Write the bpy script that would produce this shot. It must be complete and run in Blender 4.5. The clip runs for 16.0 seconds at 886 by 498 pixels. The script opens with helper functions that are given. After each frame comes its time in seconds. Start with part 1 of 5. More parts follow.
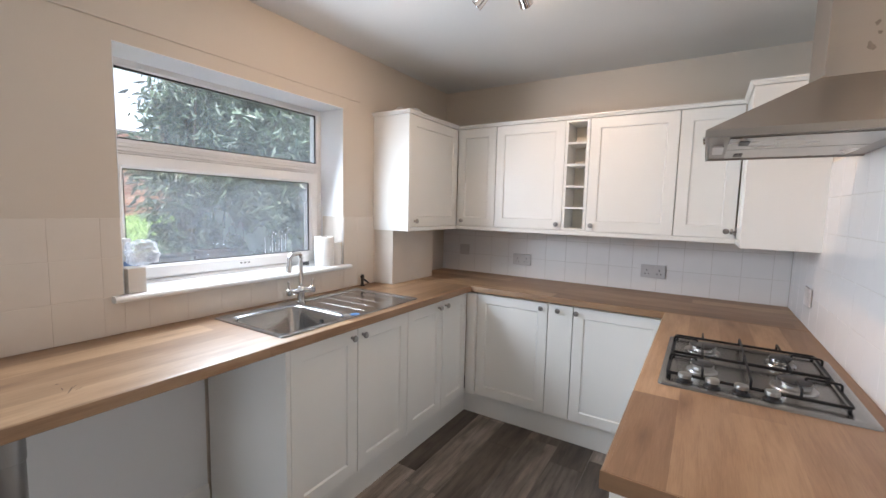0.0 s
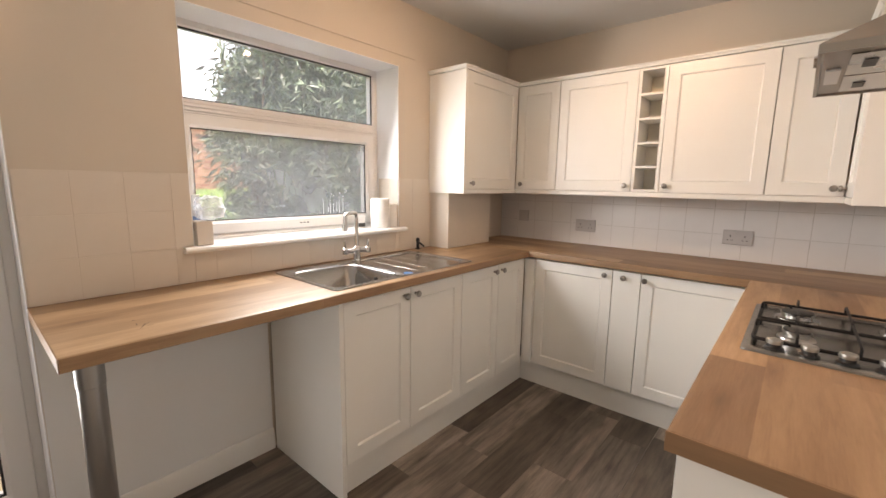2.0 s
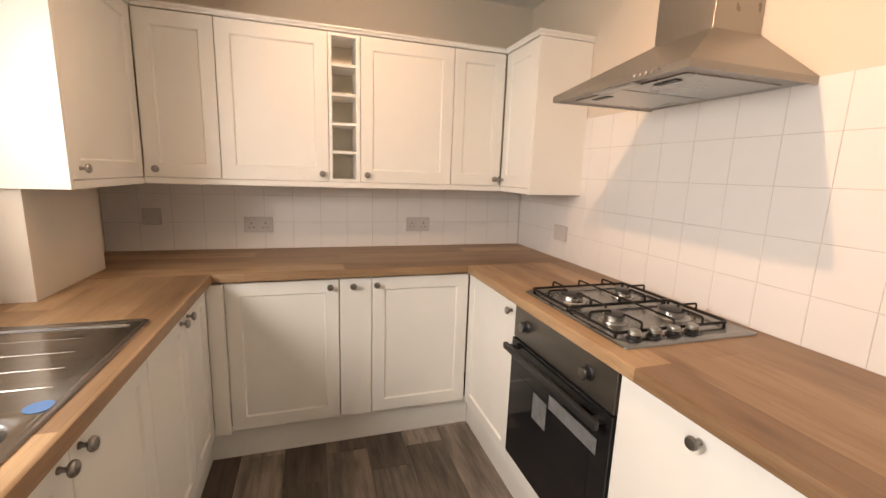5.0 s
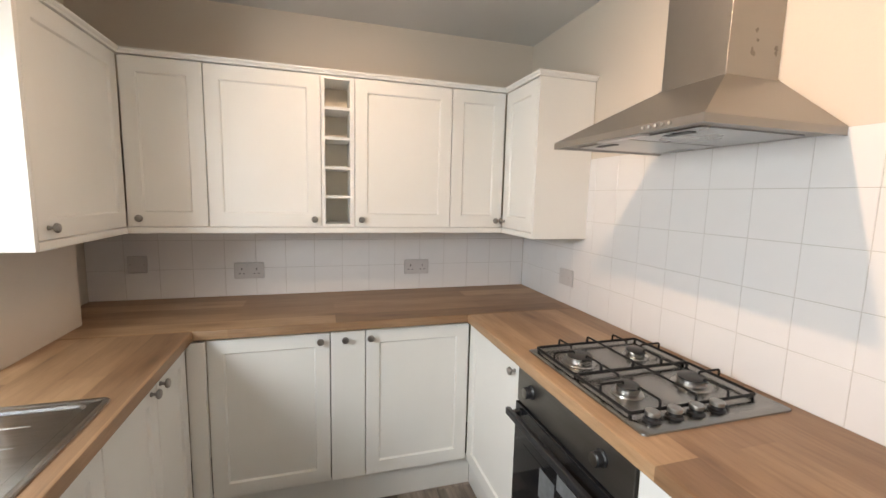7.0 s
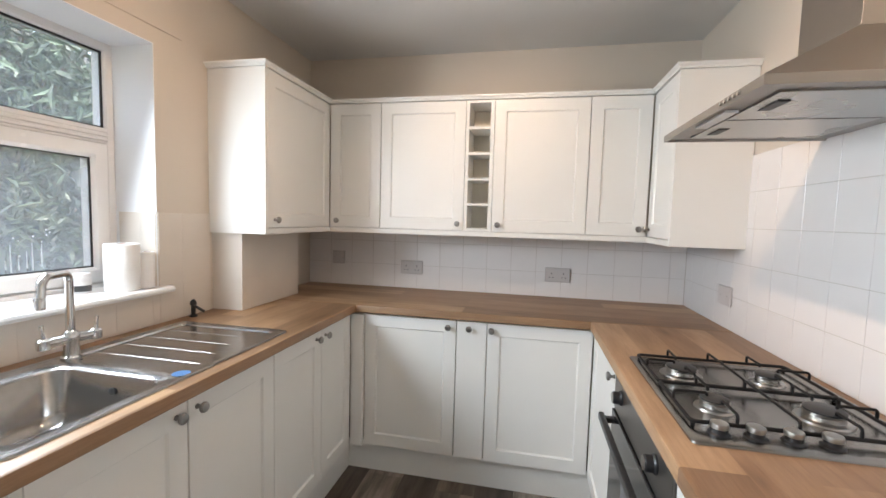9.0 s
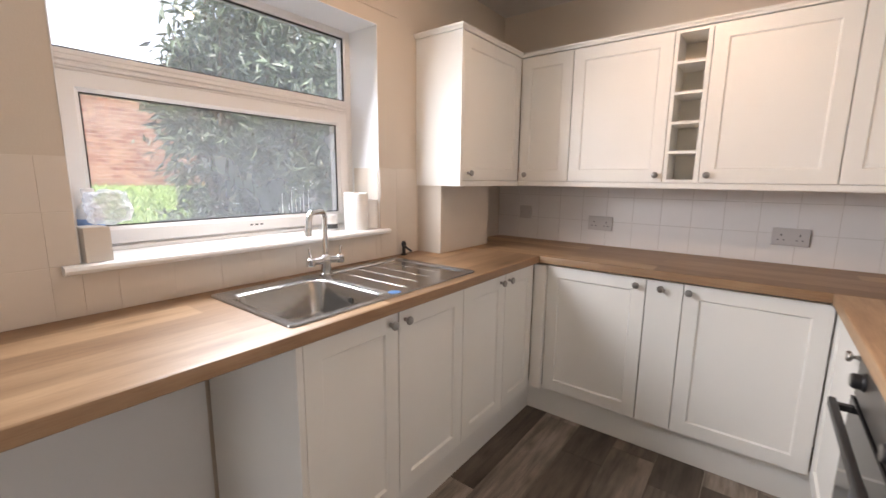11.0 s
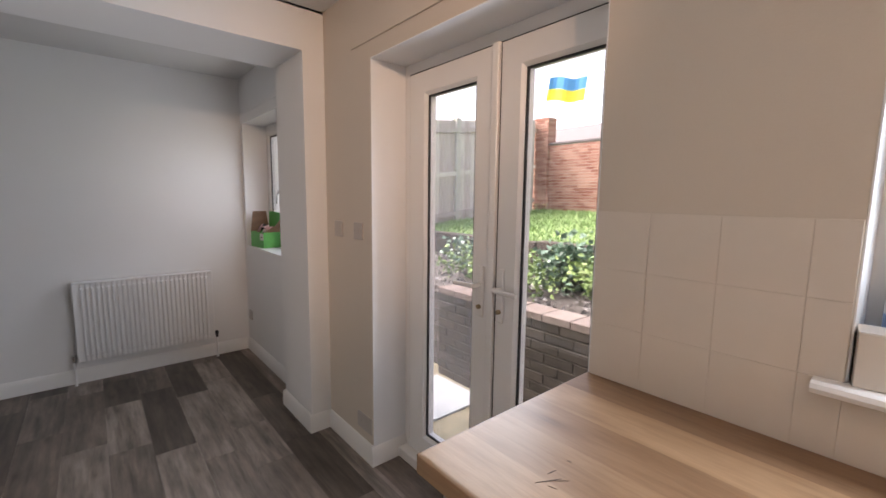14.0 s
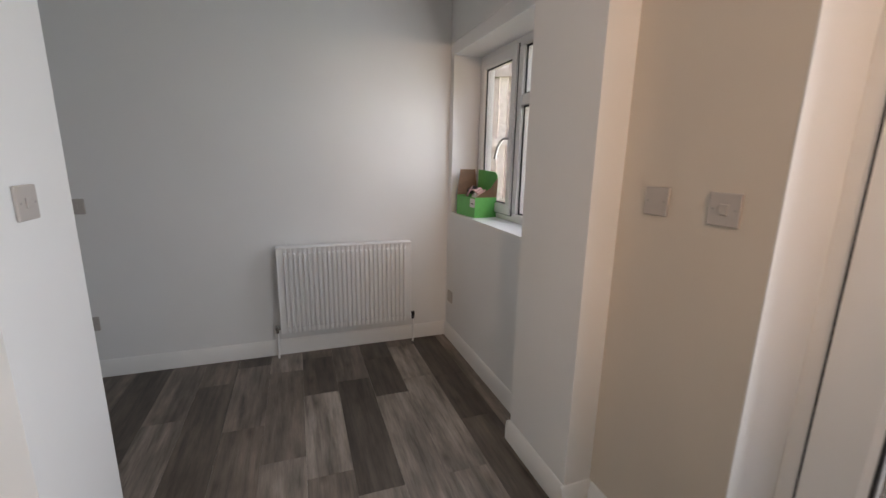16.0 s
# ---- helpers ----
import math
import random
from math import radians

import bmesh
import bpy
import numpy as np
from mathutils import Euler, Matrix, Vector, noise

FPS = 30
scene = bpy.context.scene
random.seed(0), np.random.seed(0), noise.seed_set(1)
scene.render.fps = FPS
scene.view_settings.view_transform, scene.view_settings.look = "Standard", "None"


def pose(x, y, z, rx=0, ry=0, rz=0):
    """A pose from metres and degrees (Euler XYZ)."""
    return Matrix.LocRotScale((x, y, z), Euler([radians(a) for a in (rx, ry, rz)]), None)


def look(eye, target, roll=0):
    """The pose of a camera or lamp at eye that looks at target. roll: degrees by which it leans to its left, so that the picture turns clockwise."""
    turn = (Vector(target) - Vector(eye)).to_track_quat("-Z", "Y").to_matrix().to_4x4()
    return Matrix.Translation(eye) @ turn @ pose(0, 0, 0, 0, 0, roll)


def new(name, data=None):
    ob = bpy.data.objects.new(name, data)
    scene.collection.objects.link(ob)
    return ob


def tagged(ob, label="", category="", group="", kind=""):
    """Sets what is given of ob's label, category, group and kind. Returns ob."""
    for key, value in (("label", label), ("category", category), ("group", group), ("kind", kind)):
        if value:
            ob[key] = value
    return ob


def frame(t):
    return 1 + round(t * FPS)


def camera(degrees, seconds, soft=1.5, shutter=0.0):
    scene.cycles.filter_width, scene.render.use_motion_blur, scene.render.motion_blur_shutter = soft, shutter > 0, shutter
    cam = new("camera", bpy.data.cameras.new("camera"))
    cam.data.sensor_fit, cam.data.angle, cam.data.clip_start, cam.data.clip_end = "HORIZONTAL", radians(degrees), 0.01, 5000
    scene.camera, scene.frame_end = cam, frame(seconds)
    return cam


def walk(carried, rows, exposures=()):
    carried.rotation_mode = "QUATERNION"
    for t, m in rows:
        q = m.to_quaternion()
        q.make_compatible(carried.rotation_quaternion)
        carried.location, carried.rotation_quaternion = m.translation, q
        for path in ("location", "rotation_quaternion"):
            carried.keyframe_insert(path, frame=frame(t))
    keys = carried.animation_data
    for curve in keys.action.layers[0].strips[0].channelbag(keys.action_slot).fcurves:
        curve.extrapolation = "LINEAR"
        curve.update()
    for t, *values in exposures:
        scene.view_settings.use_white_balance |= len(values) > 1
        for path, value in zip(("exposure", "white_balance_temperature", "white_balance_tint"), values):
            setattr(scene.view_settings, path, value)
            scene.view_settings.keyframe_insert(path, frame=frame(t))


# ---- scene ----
cam = camera(93.8, 16.0, 1.5, 0.15)
PATH = [
    (0, (1.899, 0.954, 1.425), (0.844, 2.642, 1.23), 1.4),
    (0.5, (1.97, 0.909, 1.363), (0.86, 2.558, 1.147), 1.4),
    (1, (2.07, 0.884, 1.334), (0.873, 2.465, 1.069), 1.7),
    (1.5, (2.062, 0.888, 1.334), (0.808, 2.42, 1.044), 1.4),
    (2, (1.892, 1.022, 1.334), (0.612, 2.526, 1.021), 0.9),
    (2.5, (1.652, 1.188, 1.382), (0.433, 2.738, 1.05), 1.5),
    (3, (1.394, 1.439, 1.375), (0.545, 3.22, 1.049), 1.6),
    (3.5, (1.185, 1.572, 1.36), (0.913, 3.524, 1.02), 1.5),
    (4, (1.089, 1.596, 1.359), (1.29, 3.556, 1.013), 1.3),
    (6.3, (0.991, 1.335, 1.404), (1.682, 3.175, 1.038), 2.2),
    (6.5, (0.999, 1.415, 1.432), (1.679, 3.266, 1.096), 2.1),
    (7, (1.084, 1.605, 1.462), (1.658, 3.504, 1.211), 1.4),
    (7.5, (1.16, 1.709, 1.483), (1.551, 3.663, 1.307), 1.5),
    (8, (1.197, 1.64, 1.447), (1.32, 3.632, 1.329), 1.3),
    (8.2, (1.245, 1.59, 1.432), (1.249, 3.587, 1.321), 1.4),
    (10.5, (1.687, 1.269, 1.283), (0.689, 2.975, 0.979), 0.8),
    (11, (1.519, 1.36, 1.308), (0.317, 2.924, 0.974), 0.6),
    (11.5, (1.293, 1.423, 1.347), (-0.147, 2.773, 1.025), 0.3),
    (12, (1.124, 1.525, 1.374), (-0.642, 2.408, 1.059), 0.1),
    (12.5, (0.985, 1.507, 1.378), (-0.993, 1.64, 1.129), 0.1),
    (13, (0.958, 1.488, 1.42), (-0.932, 0.88, 1.186), 0.0),
    (13.5, (0.988, 1.599, 1.426), (-0.624, 0.437, 1.199), 0.2),
    (14, (1.038, 1.721, 1.386), (-0.247, 0.208, 1.144), 0.7),
    (14.5, (1.061, 1.752, 1.349), (0.041, 0.057, 1.057), 0.8),
    (15, (1.064, 1.644, 1.332), (0.213, -0.132, 0.982), 0.8),
    (15.5, (1.062, 1.174, 1.329), (0.316, -0.637, 0.927), 1.0),
    (16, (1.033, 0.593, 1.332), (0.381, -1.248, 0.902), 1.1),
]
EXPOSURES = [(0.0, 1.37, 6450, 17), (0.6, 1.42, 6600, 18), (1.1, 1.47, 7700, 22), (2.0, 1.42, 8300, 23), (2.5, 1.37, 8400, 24), (3.0, 1.32, 8500, 25), (3.5, 1.27, 9400, 27), (4.0, 1.37, 9700, 27), (6.5, 1.37, 7900, 19), (7.0, 1.39, 7350, 16), (8.0, 1.49, 6750, 15), (10.5, 1.45, 6950, 19), (11.2, 1.34, 7600, 25), (12.0, 1.12, 7900, 28), (12.5, 1.07, 7500, 26), (13.2, 0.95, 7300, 25), (14.0, 1.07, 7000, 23), (14.5, 1.27, 6700, 20), (15.2, 1.27, 6850, 18), (16.0, 1.27, 7150, 20)]
walk(cam, [(t, look(eye, target, roll)) for t, eye, target, roll in PATH], EXPOSURES)

# ---------------------------------------------------------------- world and light
world = bpy.data.worlds.new("overcast_sky")
scene.world = world
world.use_nodes = True
wn, wl = world.node_tree.nodes, world.node_tree.links
sky = wn.new("ShaderNodeTexSky")
sky.sky_type, sky.sun_disc = "NISHITA", False
sky.sun_elevation, sky.sun_rotation = radians(42), radians(149)
sky.air_density, sky.dust_density, sky.ozone_density = 1.0, 3.0, 1.0
grey = wn.new("ShaderNodeHueSaturation")
grey.inputs["Saturation"].default_value = 0.45
wl.new(sky.outputs[0], grey.inputs["Color"])
wl.new(grey.outputs[0], wn["Background"].inputs["Color"])
wn["Background"].inputs["Strength"].default_value = 0.32

sun = new("sun", bpy.data.lights.new("sun", "SUN"))
sun.data.energy, sun.data.angle, sun.data.color = 4.8, radians(40), (1.0, 0.97, 0.93)
sun.matrix_world = look((3, -5, 9), (0, 0, 0))


def window_light(name, x, y0, y1, z0, z1, power, fall=0.55):
    # the sky's light entering by an opening, falling inwards and down
    la = new(name, bpy.data.lights.new(name, "AREA"))
    la.data.shape, la.data.size, la.data.size_y = "RECTANGLE", y1 - y0, z1 - z0
    la.data.energy, la.data.color, la.data.spread = power, (0.74, 0.89, 1.0), radians(168)
    la.matrix_world = look((x, (y0 + y1) / 2, (z0 + z1) / 2), (x + 1, (y0 + y1) / 2, (z0 + z1) / 2 - fall))


window_light("kitchen_window_light", -0.12, 1.95, 2.48, 1.4, 1.88, 11.0, 0.32)
window_light("door_light", -0.1, 0.3, 0.9, 0.4, 1.75, 8.5, 0.0)
window_light("dining_window_light", -0.12, -1.85, -1.35, 1.3, 1.85, 2.2, 0.2)

WARM = (1.0, 0.7, 0.47)


# ---------------------------------------------------------------- materials
def node_mat(name):
    m = bpy.data.materials.new(name)
    m.use_nodes = True
    n, l = m.node_tree.nodes, m.node_tree.links
    return m, n, l, n["Principled BSDF"]


def coords(n, l, scale=(1, 1, 1), jitter=False):
    tc, mp = n.new("ShaderNodeTexCoord"), n.new("ShaderNodeMapping")
    mp.inputs["Scale"].default_value = scale
    l.new(tc.outputs["Object"], mp.inputs["Vector"])
    if jitter:
        info, mul = n.new("ShaderNodeObjectInfo"), n.new("ShaderNodeVectorMath")
        mul.operation = "SCALE"
        mul.inputs[0].default_value = (13.1, 7.7, 3.3)
        l.new(info.outputs["Random"], mul.inputs["Scale"])
        l.new(mul.outputs[0], mp.inputs["Location"])
    return mp.outputs[0]


def noise_tex(n, l, vec, scale, detail=4, rough=0.55):
    t = n.new("ShaderNodeTexNoise")
    t.inputs["Scale"].default_value, t.inputs["Detail"].default_value, t.inputs["Roughness"].default_value = scale, detail, rough
    l.new(vec, t.inputs["Vector"])
    return t.outputs["Fac"]


def ramp(n, l, fac, *stops):
    r = n.new("ShaderNodeValToRGB")
    while len(r.color_ramp.elements) < len(stops):
        r.color_ramp.elements.new(0.5)
    for e, (p, c) in zip(r.color_ramp.elements, stops):
        e.position, e.color = p, (*c, 1)
    l.new(fac, r.inputs["Fac"])
    return r.outputs["Color"]


def mix(n, l, mode, fac, a, b):
    m = n.new("ShaderNodeMix")
    m.data_type, m.blend_type = "RGBA", mode
    if isinstance(fac, float):
        m.inputs[0].default_value = fac
    else:
        l.new(fac, m.inputs[0])
    for i, v in ((6, a), (7, b)):
        if isinstance(v, tuple):
            m.inputs[i].default_value = (*v, 1)
        else:
            l.new(v, m.inputs[i])
    return m.outputs[2]


def bump(n, l, bsdf, height, strength, dist=0.01):
    b = n.new("ShaderNodeBump")
    b.inputs["Strength"].default_value, b.inputs["Distance"].default_value = strength, dist
    l.new(height, b.inputs["Height"])
    l.new(b.outputs[0], bsdf.inputs["Normal"])


def plain(name, color, rough=0.5, metal=0.0, var=0.06, scale=3.0, fine=60.0, bumps=0.08, spec=0.5, coat=0.0, stretch=(1, 1, 1), dist=0.002, sheen_var=0.2):
    m, n, l, b = node_mat(name)
    v = coords(n, l, stretch)
    big, small = noise_tex(n, l, v, scale), noise_tex(n, l, v, fine, 6)
    dark = tuple(c * (1 - var * 2) for c in color)
    lite = tuple(min(1, c * (1 + var)) for c in color)
    c1 = ramp(n, l, big, (0.25, dark), (0.75, lite))
    c2 = mix(n, l, "OVERLAY", min(0.5, var * 2), c1, ramp(n, l, small, (0.3, (0.4,) * 3), (0.7, (0.6,) * 3)))
    l.new(c2, b.inputs["Base Color"])
    rr = n.new("ShaderNodeMapRange")
    rr.inputs["To Min"].default_value, rr.inputs["To Max"].default_value = max(0.02, rough * (1 - sheen_var)), min(1, rough * (1 + sheen_var))
    l.new(big, rr.inputs["Value"])
    l.new(rr.outputs[0], b.inputs["Roughness"])
    b.inputs["Metallic"].default_value, b.inputs["Specular IOR Level"].default_value = metal, spec
    b.inputs["Coat Weight"].default_value = coat
    if bumps:
        bump(n, l, b, small, bumps, dist)
    return m


PAINT = plain("wall_paint", (0.62, 0.548, 0.468), 0.6, var=0.02, scale=1.2, fine=170, bumps=0.12, dist=0.003)
PAINT_DINING = plain("dining_paint", (0.78, 0.775, 0.765), 0.62, var=0.02, scale=1.1, fine=150, bumps=0.12, dist=0.003)
CEIL = plain("ceiling_paint", (0.66, 0.65, 0.63), 0.85, var=0.03, scale=1.4, fine=90, bumps=0.2, dist=0.004)
# cool white with the daylight on the reveals put into its colour
DAYLIT_WHITE = plain("daylit_reveal_white", (0.8, 0.81, 0.82), 0.5, var=0.015, scale=1.5, fine=150, bumps=0.08, dist=0.002)
GLOSS = plain("white_gloss_trim", (0.8, 0.79, 0.77), 0.3, var=0.02, scale=2, fine=80, bumps=0.06)
UPVC = plain("white_upvc", (0.78, 0.765, 0.75), 0.25, var=0.01, scale=2, fine=120, bumps=0.02)
GASKET = plain("black_rubber", (0.02, 0.02, 0.022), 0.6, var=0.1)
CABINET = plain("cabinet_ivory_foil", (0.82, 0.805, 0.765), 0.38, var=0.018, scale=2.5, fine=220, bumps=0.05)
CARCASS = plain("cabinet_carcass", (0.76, 0.73, 0.67), 0.45, var=0.02, scale=3, fine=120, bumps=0.03)
RACKBACK = plain("rack_inside", (0.8, 0.76, 0.66), 0.5, var=0.03)
PLINTH = plain("plinth_white", (0.78, 0.765, 0.73), 0.4, var=0.03, scale=2.2)
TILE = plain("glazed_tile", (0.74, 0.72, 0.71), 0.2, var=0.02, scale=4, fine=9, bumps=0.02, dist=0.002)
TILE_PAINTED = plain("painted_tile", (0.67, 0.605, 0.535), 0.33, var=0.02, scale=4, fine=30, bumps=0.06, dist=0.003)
GROUT = plain("grout", (0.5, 0.46, 0.42), 0.8, var=0.08, scale=7, fine=160, bumps=0.2)
STEEL = plain("brushed_steel", (0.36, 0.34, 0.315), 0.4, 1.0, var=0.012, scale=3, fine=90, bumps=0.0, stretch=(1, 14, 14), sheen_var=0.05)
SINK = plain("sink_steel", (0.43, 0.42, 0.41), 0.2, 1.0, var=0.06, scale=5, fine=110, bumps=0.04, stretch=(1, 10, 10))
CHROME = plain("chrome", (0.72, 0.72, 0.72), 0.1, 1.0, var=0.03, bumps=0.0)
PEWTER = plain("pewter_knob", (0.38, 0.36, 0.34), 0.3, 1.0, var=0.1, scale=40, bumps=0.05)
IRON = plain("black_enamel", (0.008, 0.007, 0.007), 0.5, var=0.1, fine=200, bumps=0.1, spec=0.3)
BLACK = plain("black_plastic", (0.018, 0.018, 0.02), 0.35, var=0.1)
OVENSTEEL = plain("dark_oven_steel", (0.25, 0.238, 0.225), 0.38, 1.0, var=0.06, scale=4, stretch=(1, 9, 9), bumps=0.03)
CAST = plain("burner_cap", (0.05, 0.05, 0.05), 0.45, 0.3, var=0.1)
ALU = plain("burner_ring", (0.42, 0.41, 0.39), 0.28, 1.0, var=0.05)
PLASTIC = plain("white_switch_plastic", (0.64, 0.62, 0.6), 0.3, var=0.02)
SWITCH = plain("switch_plate_plastic", (0.46, 0.42, 0.39), 0.3, var=0.02)
HOBSTEEL = plain("hob_steel", (0.3, 0.29, 0.275), 0.27, 1.0, var=0.01, scale=4, fine=120, bumps=0.0, stretch=(9, 1, 9), sheen_var=0.03)
SMEAR = plain("greasy_smear", (0.27, 0.25, 0.225), 0.5, 1.0, var=0.15, scale=60)
DULL = plain("smeared_steel", (0.41, 0.39, 0.37), 0.34, 1.0, var=0.1, scale=30)
GREYPLATE = plain("grey_socket_plate", (0.52, 0.49, 0.48), 0.35, var=0.03)
SLOT = plain("socket_slot", (0.03, 0.03, 0.03), 0.6)
RAD = plain("radiator_enamel", (0.83, 0.82, 0.81), 0.3, var=0.015)
# white paper, its colour darkened to look dim behind the oven glass
GREYLABEL = plain("dimmed_label", (0.17, 0.175, 0.18), 0.5, var=0.15, scale=30)
WATER = plain("water_bead", (0.75, 0.8, 0.84), 0.08, var=0.02, bumps=0.0)
PAPER = plain("paper_towel", (0.85, 0.84, 0.82), 0.95, var=0.03, scale=20, fine=120, bumps=0.3, dist=0.004)
CARTON = plain("white_carton", (0.68, 0.63, 0.57), 0.6, var=0.03)
LABELBLUE = plain("blue_label", (0.2, 0.3, 0.5), 0.5, var=0.1, scale=30)
BLUESTICK = plain("blue_sticker", (0.06, 0.16, 0.34), 0.4, var=0.08)
GREENBOX = plain("green_cardboard", (0.1, 0.42, 0.1), 0.55, var=0.08, scale=12)
BROWNCARD = plain("brown_cardboard", (0.2, 0.12, 0.075), 0.8, var=0.12, scale=18)
PINK = plain("pink_paper", (0.7, 0.45, 0.45), 0.7, var=0.15, scale=40)
BRASS = plain("brass_lock", (0.36, 0.28, 0.18), 0.3, 1.0, var=0.05)
FLAGBLUE = plain("flag_blue", (0.06, 0.28, 0.62), 0.5, var=0.05, scale=20)
FLAGYELLOW = plain("flag_yellow", (0.9, 0.75, 0.05), 0.5, var=0.05, scale=20)
POLE = plain("leg_brushed_metal", (0.36, 0.35, 0.34), 0.33, 1.0, var=0.06, scale=3, stretch=(12, 12, 1))


def glass(name, tint=(1, 1, 1), rough=0.0, misted=0.0):
    m, n, l, b = node_mat(name)
    out = n["Material Output"]
    tr, gl, mx, lw = n.new("ShaderNodeBsdfTransparent"), n.new("ShaderNodeBsdfGlossy"), n.new("ShaderNodeMixShader"), n.new("ShaderNodeLayerWeight")
    tr.inputs[0].default_value = (*tint, 1)
    gl.inputs["Roughness"].default_value = rough
    # gloss rises towards grazing view
    pw, ad = n.new("ShaderNodeMath"), n.new("ShaderNodeMath")
    pw.operation, ad.operation = "POWER", "MULTIPLY_ADD"
    pw.inputs[1].default_value, ad.inputs[1].default_value, ad.inputs[2].default_value = 5.0, 0.8, 0.04
    l.new(lw.outputs["Facing"], pw.inputs[0])
    l.new(pw.outputs[0], ad.inputs[0])
    l.new(ad.outputs[0], mx.inputs[0])
    l.new(tr.outputs[0], mx.inputs[1])
    l.new(gl.outputs[0], mx.inputs[2])
    last = mx.outputs[0]
    if misted:
        # condensation: uneven clouding with clear runs where drops have slid down
        v = coords(n, l)
        cloud = noise_tex(n, l, v, 3.5, 5)
        runs = noise_tex(n, l, coords(n, l, (55, 55, 5)), 1.0, 3)
        amount = mix(n, l, "MULTIPLY", 1.0, ramp(n, l, cloud, (0.3, (misted * 0.35,) * 3), (0.7, (misted,) * 3)), ramp(n, l, runs, (0.3, (0.55,) * 3), (0.42, (1,) * 3)))
        df, m2 = n.new("ShaderNodeBsdfTranslucent"), n.new("ShaderNodeMixShader")
        df.inputs[0].default_value = (0.68, 0.75, 0.8, 1)
        l.new(amount, m2.inputs[0])
        l.new(last, m2.inputs[1])
        l.new(df.outputs[0], m2.inputs[2])
        last = m2.outputs[0]
    l.new(last, out.inputs["Surface"])
    return m


GLASS = glass("window_glass", (0.97, 0.98, 0.98))
GLASS_HAZE = glass("streaked_window_glass", (0.84, 0.89, 0.92), misted=0.17)
GLASS_DOOR = glass("hazy_door_glass", (0.95, 0.96, 0.97), misted=0.09)
GLASS_MIST = glass("misted_window_glass", (0.83, 0.86, 0.87), misted=0.33)
BAGFILM, n, l, b = node_mat("milky_plastic_film")
b.inputs["Base Color"].default_value = (0.86, 0.88, 0.92, 1)
b.inputs["Roughness"].default_value = 0.4
thin, both = n.new("ShaderNodeBsdfTransparent"), n.new("ShaderNodeMixShader")
thin.inputs[0].default_value = (0.93, 0.95, 0.97, 1)
l.new(ramp(n, l, noise_tex(n, l, coords(n, l), 16, 4, 0.6), (0.35, (0.25,) * 3), (0.65, (0.7,) * 3)), both.inputs[0])
l.new(thin.outputs[0], both.inputs[1])
l.new(b.outputs[0], both.inputs[2])
l.new(both.outputs[0], n["Material Output"].inputs["Surface"])
OVENGLASS, _n, _l, _b = node_mat("black_oven_glass")
_b.inputs["Base Color"].default_value = (0.012, 0.012, 0.013, 1)
_b.inputs["Roughness"].default_value = 0.06
BULB, _n, _l, _b = node_mat("lit_bulb")
_b.inputs["Emission Color"].default_value = (1.0, 0.78, 0.5, 1)
_b.inputs["Emission Strength"].default_value = 60


def oak(name, jitter=False):
    # laminated oak strips, the grain along the local x axis
    m, n, l, b = node_mat(name)
    v = coords(n, l)
    br = n.new("ShaderNodeTexBrick")
    br.offset, br.inputs["Scale"].default_value = 0.37, 1.0
    br.inputs["Brick Width"].default_value, br.inputs["Row Height"].default_value = 1.15, 0.118
    br.inputs["Mortar Size"].default_value, br.inputs["Bias"].default_value = 0.0, 0.0
    br.inputs["Color1"].default_value, br.inputs["Color2"].default_value = (0, 0, 0, 1), (1, 1, 1, 1)
    l.new(v, br.inputs["Vector"])
    strip = ramp(n, l, br.outputs["Color"], (0.0, (0.215, 0.122, 0.066)), (0.3, (0.38, 0.232, 0.131)), (0.55, (0.28, 0.165, 0.092)), (1.0, (0.46, 0.295, 0.17)))
    sv = coords(n, l, (1.0, 11, 11))
    grain = noise_tex(n, l, sv, 5.0, 8, 0.65)
    fine = noise_tex(n, l, coords(n, l, (3, 60, 60)), 6.0, 5)
    wave = noise_tex(n, l, coords(n, l, (0.8, 4, 4)), 3.0, 4)
    c = mix(n, l, "MULTIPLY", 0.7, strip, ramp(n, l, grain, (0.25, (0.62, 0.56, 0.5)), (0.55, (1, 1, 1)), (0.8, (0.85, 0.82, 0.78))))
    c = mix(n, l, "MULTIPLY", 0.35, c, ramp(n, l, fine, (0.35, (0.7, 0.66, 0.6)), (0.6, (1, 1, 1))))
    c = mix(n, l, "MULTIPLY", 0.7, c, ramp(n, l, wave, (0.35, (0.72, 0.66, 0.6)), (0.6, (1.0, 1.0, 1.0))))
    vor = n.new("ShaderNodeTexVoronoi")
    vor.voronoi_dimensions = "2D"
    vor.inputs["Scale"].default_value = 1.0
    l.new(coords(n, l, (1.05, 4.2, 4.2)), vor.inputs["Vector"])
    c = mix(n, l, "MULTIPLY", 0.6, c, ramp(n, l, vor.outputs["Distance"], (0.0, (0.3, 0.22, 0.17)), (0.06, (0.7, 0.62, 0.55)), (0.13, (1, 1, 1))))
    l.new(c, b.inputs["Base Color"])
    b.inputs["Roughness"].default_value = 0.42
    bump(n, l, b, fine, 0.08, 0.002)
    return m


OAK = oak("oak_worktop")
EDGE = plain("oak_edge", (0.27, 0.155, 0.085), 0.4, var=0.12, scale=2.0, fine=40, stretch=(1, 14, 14), bumps=0.05)

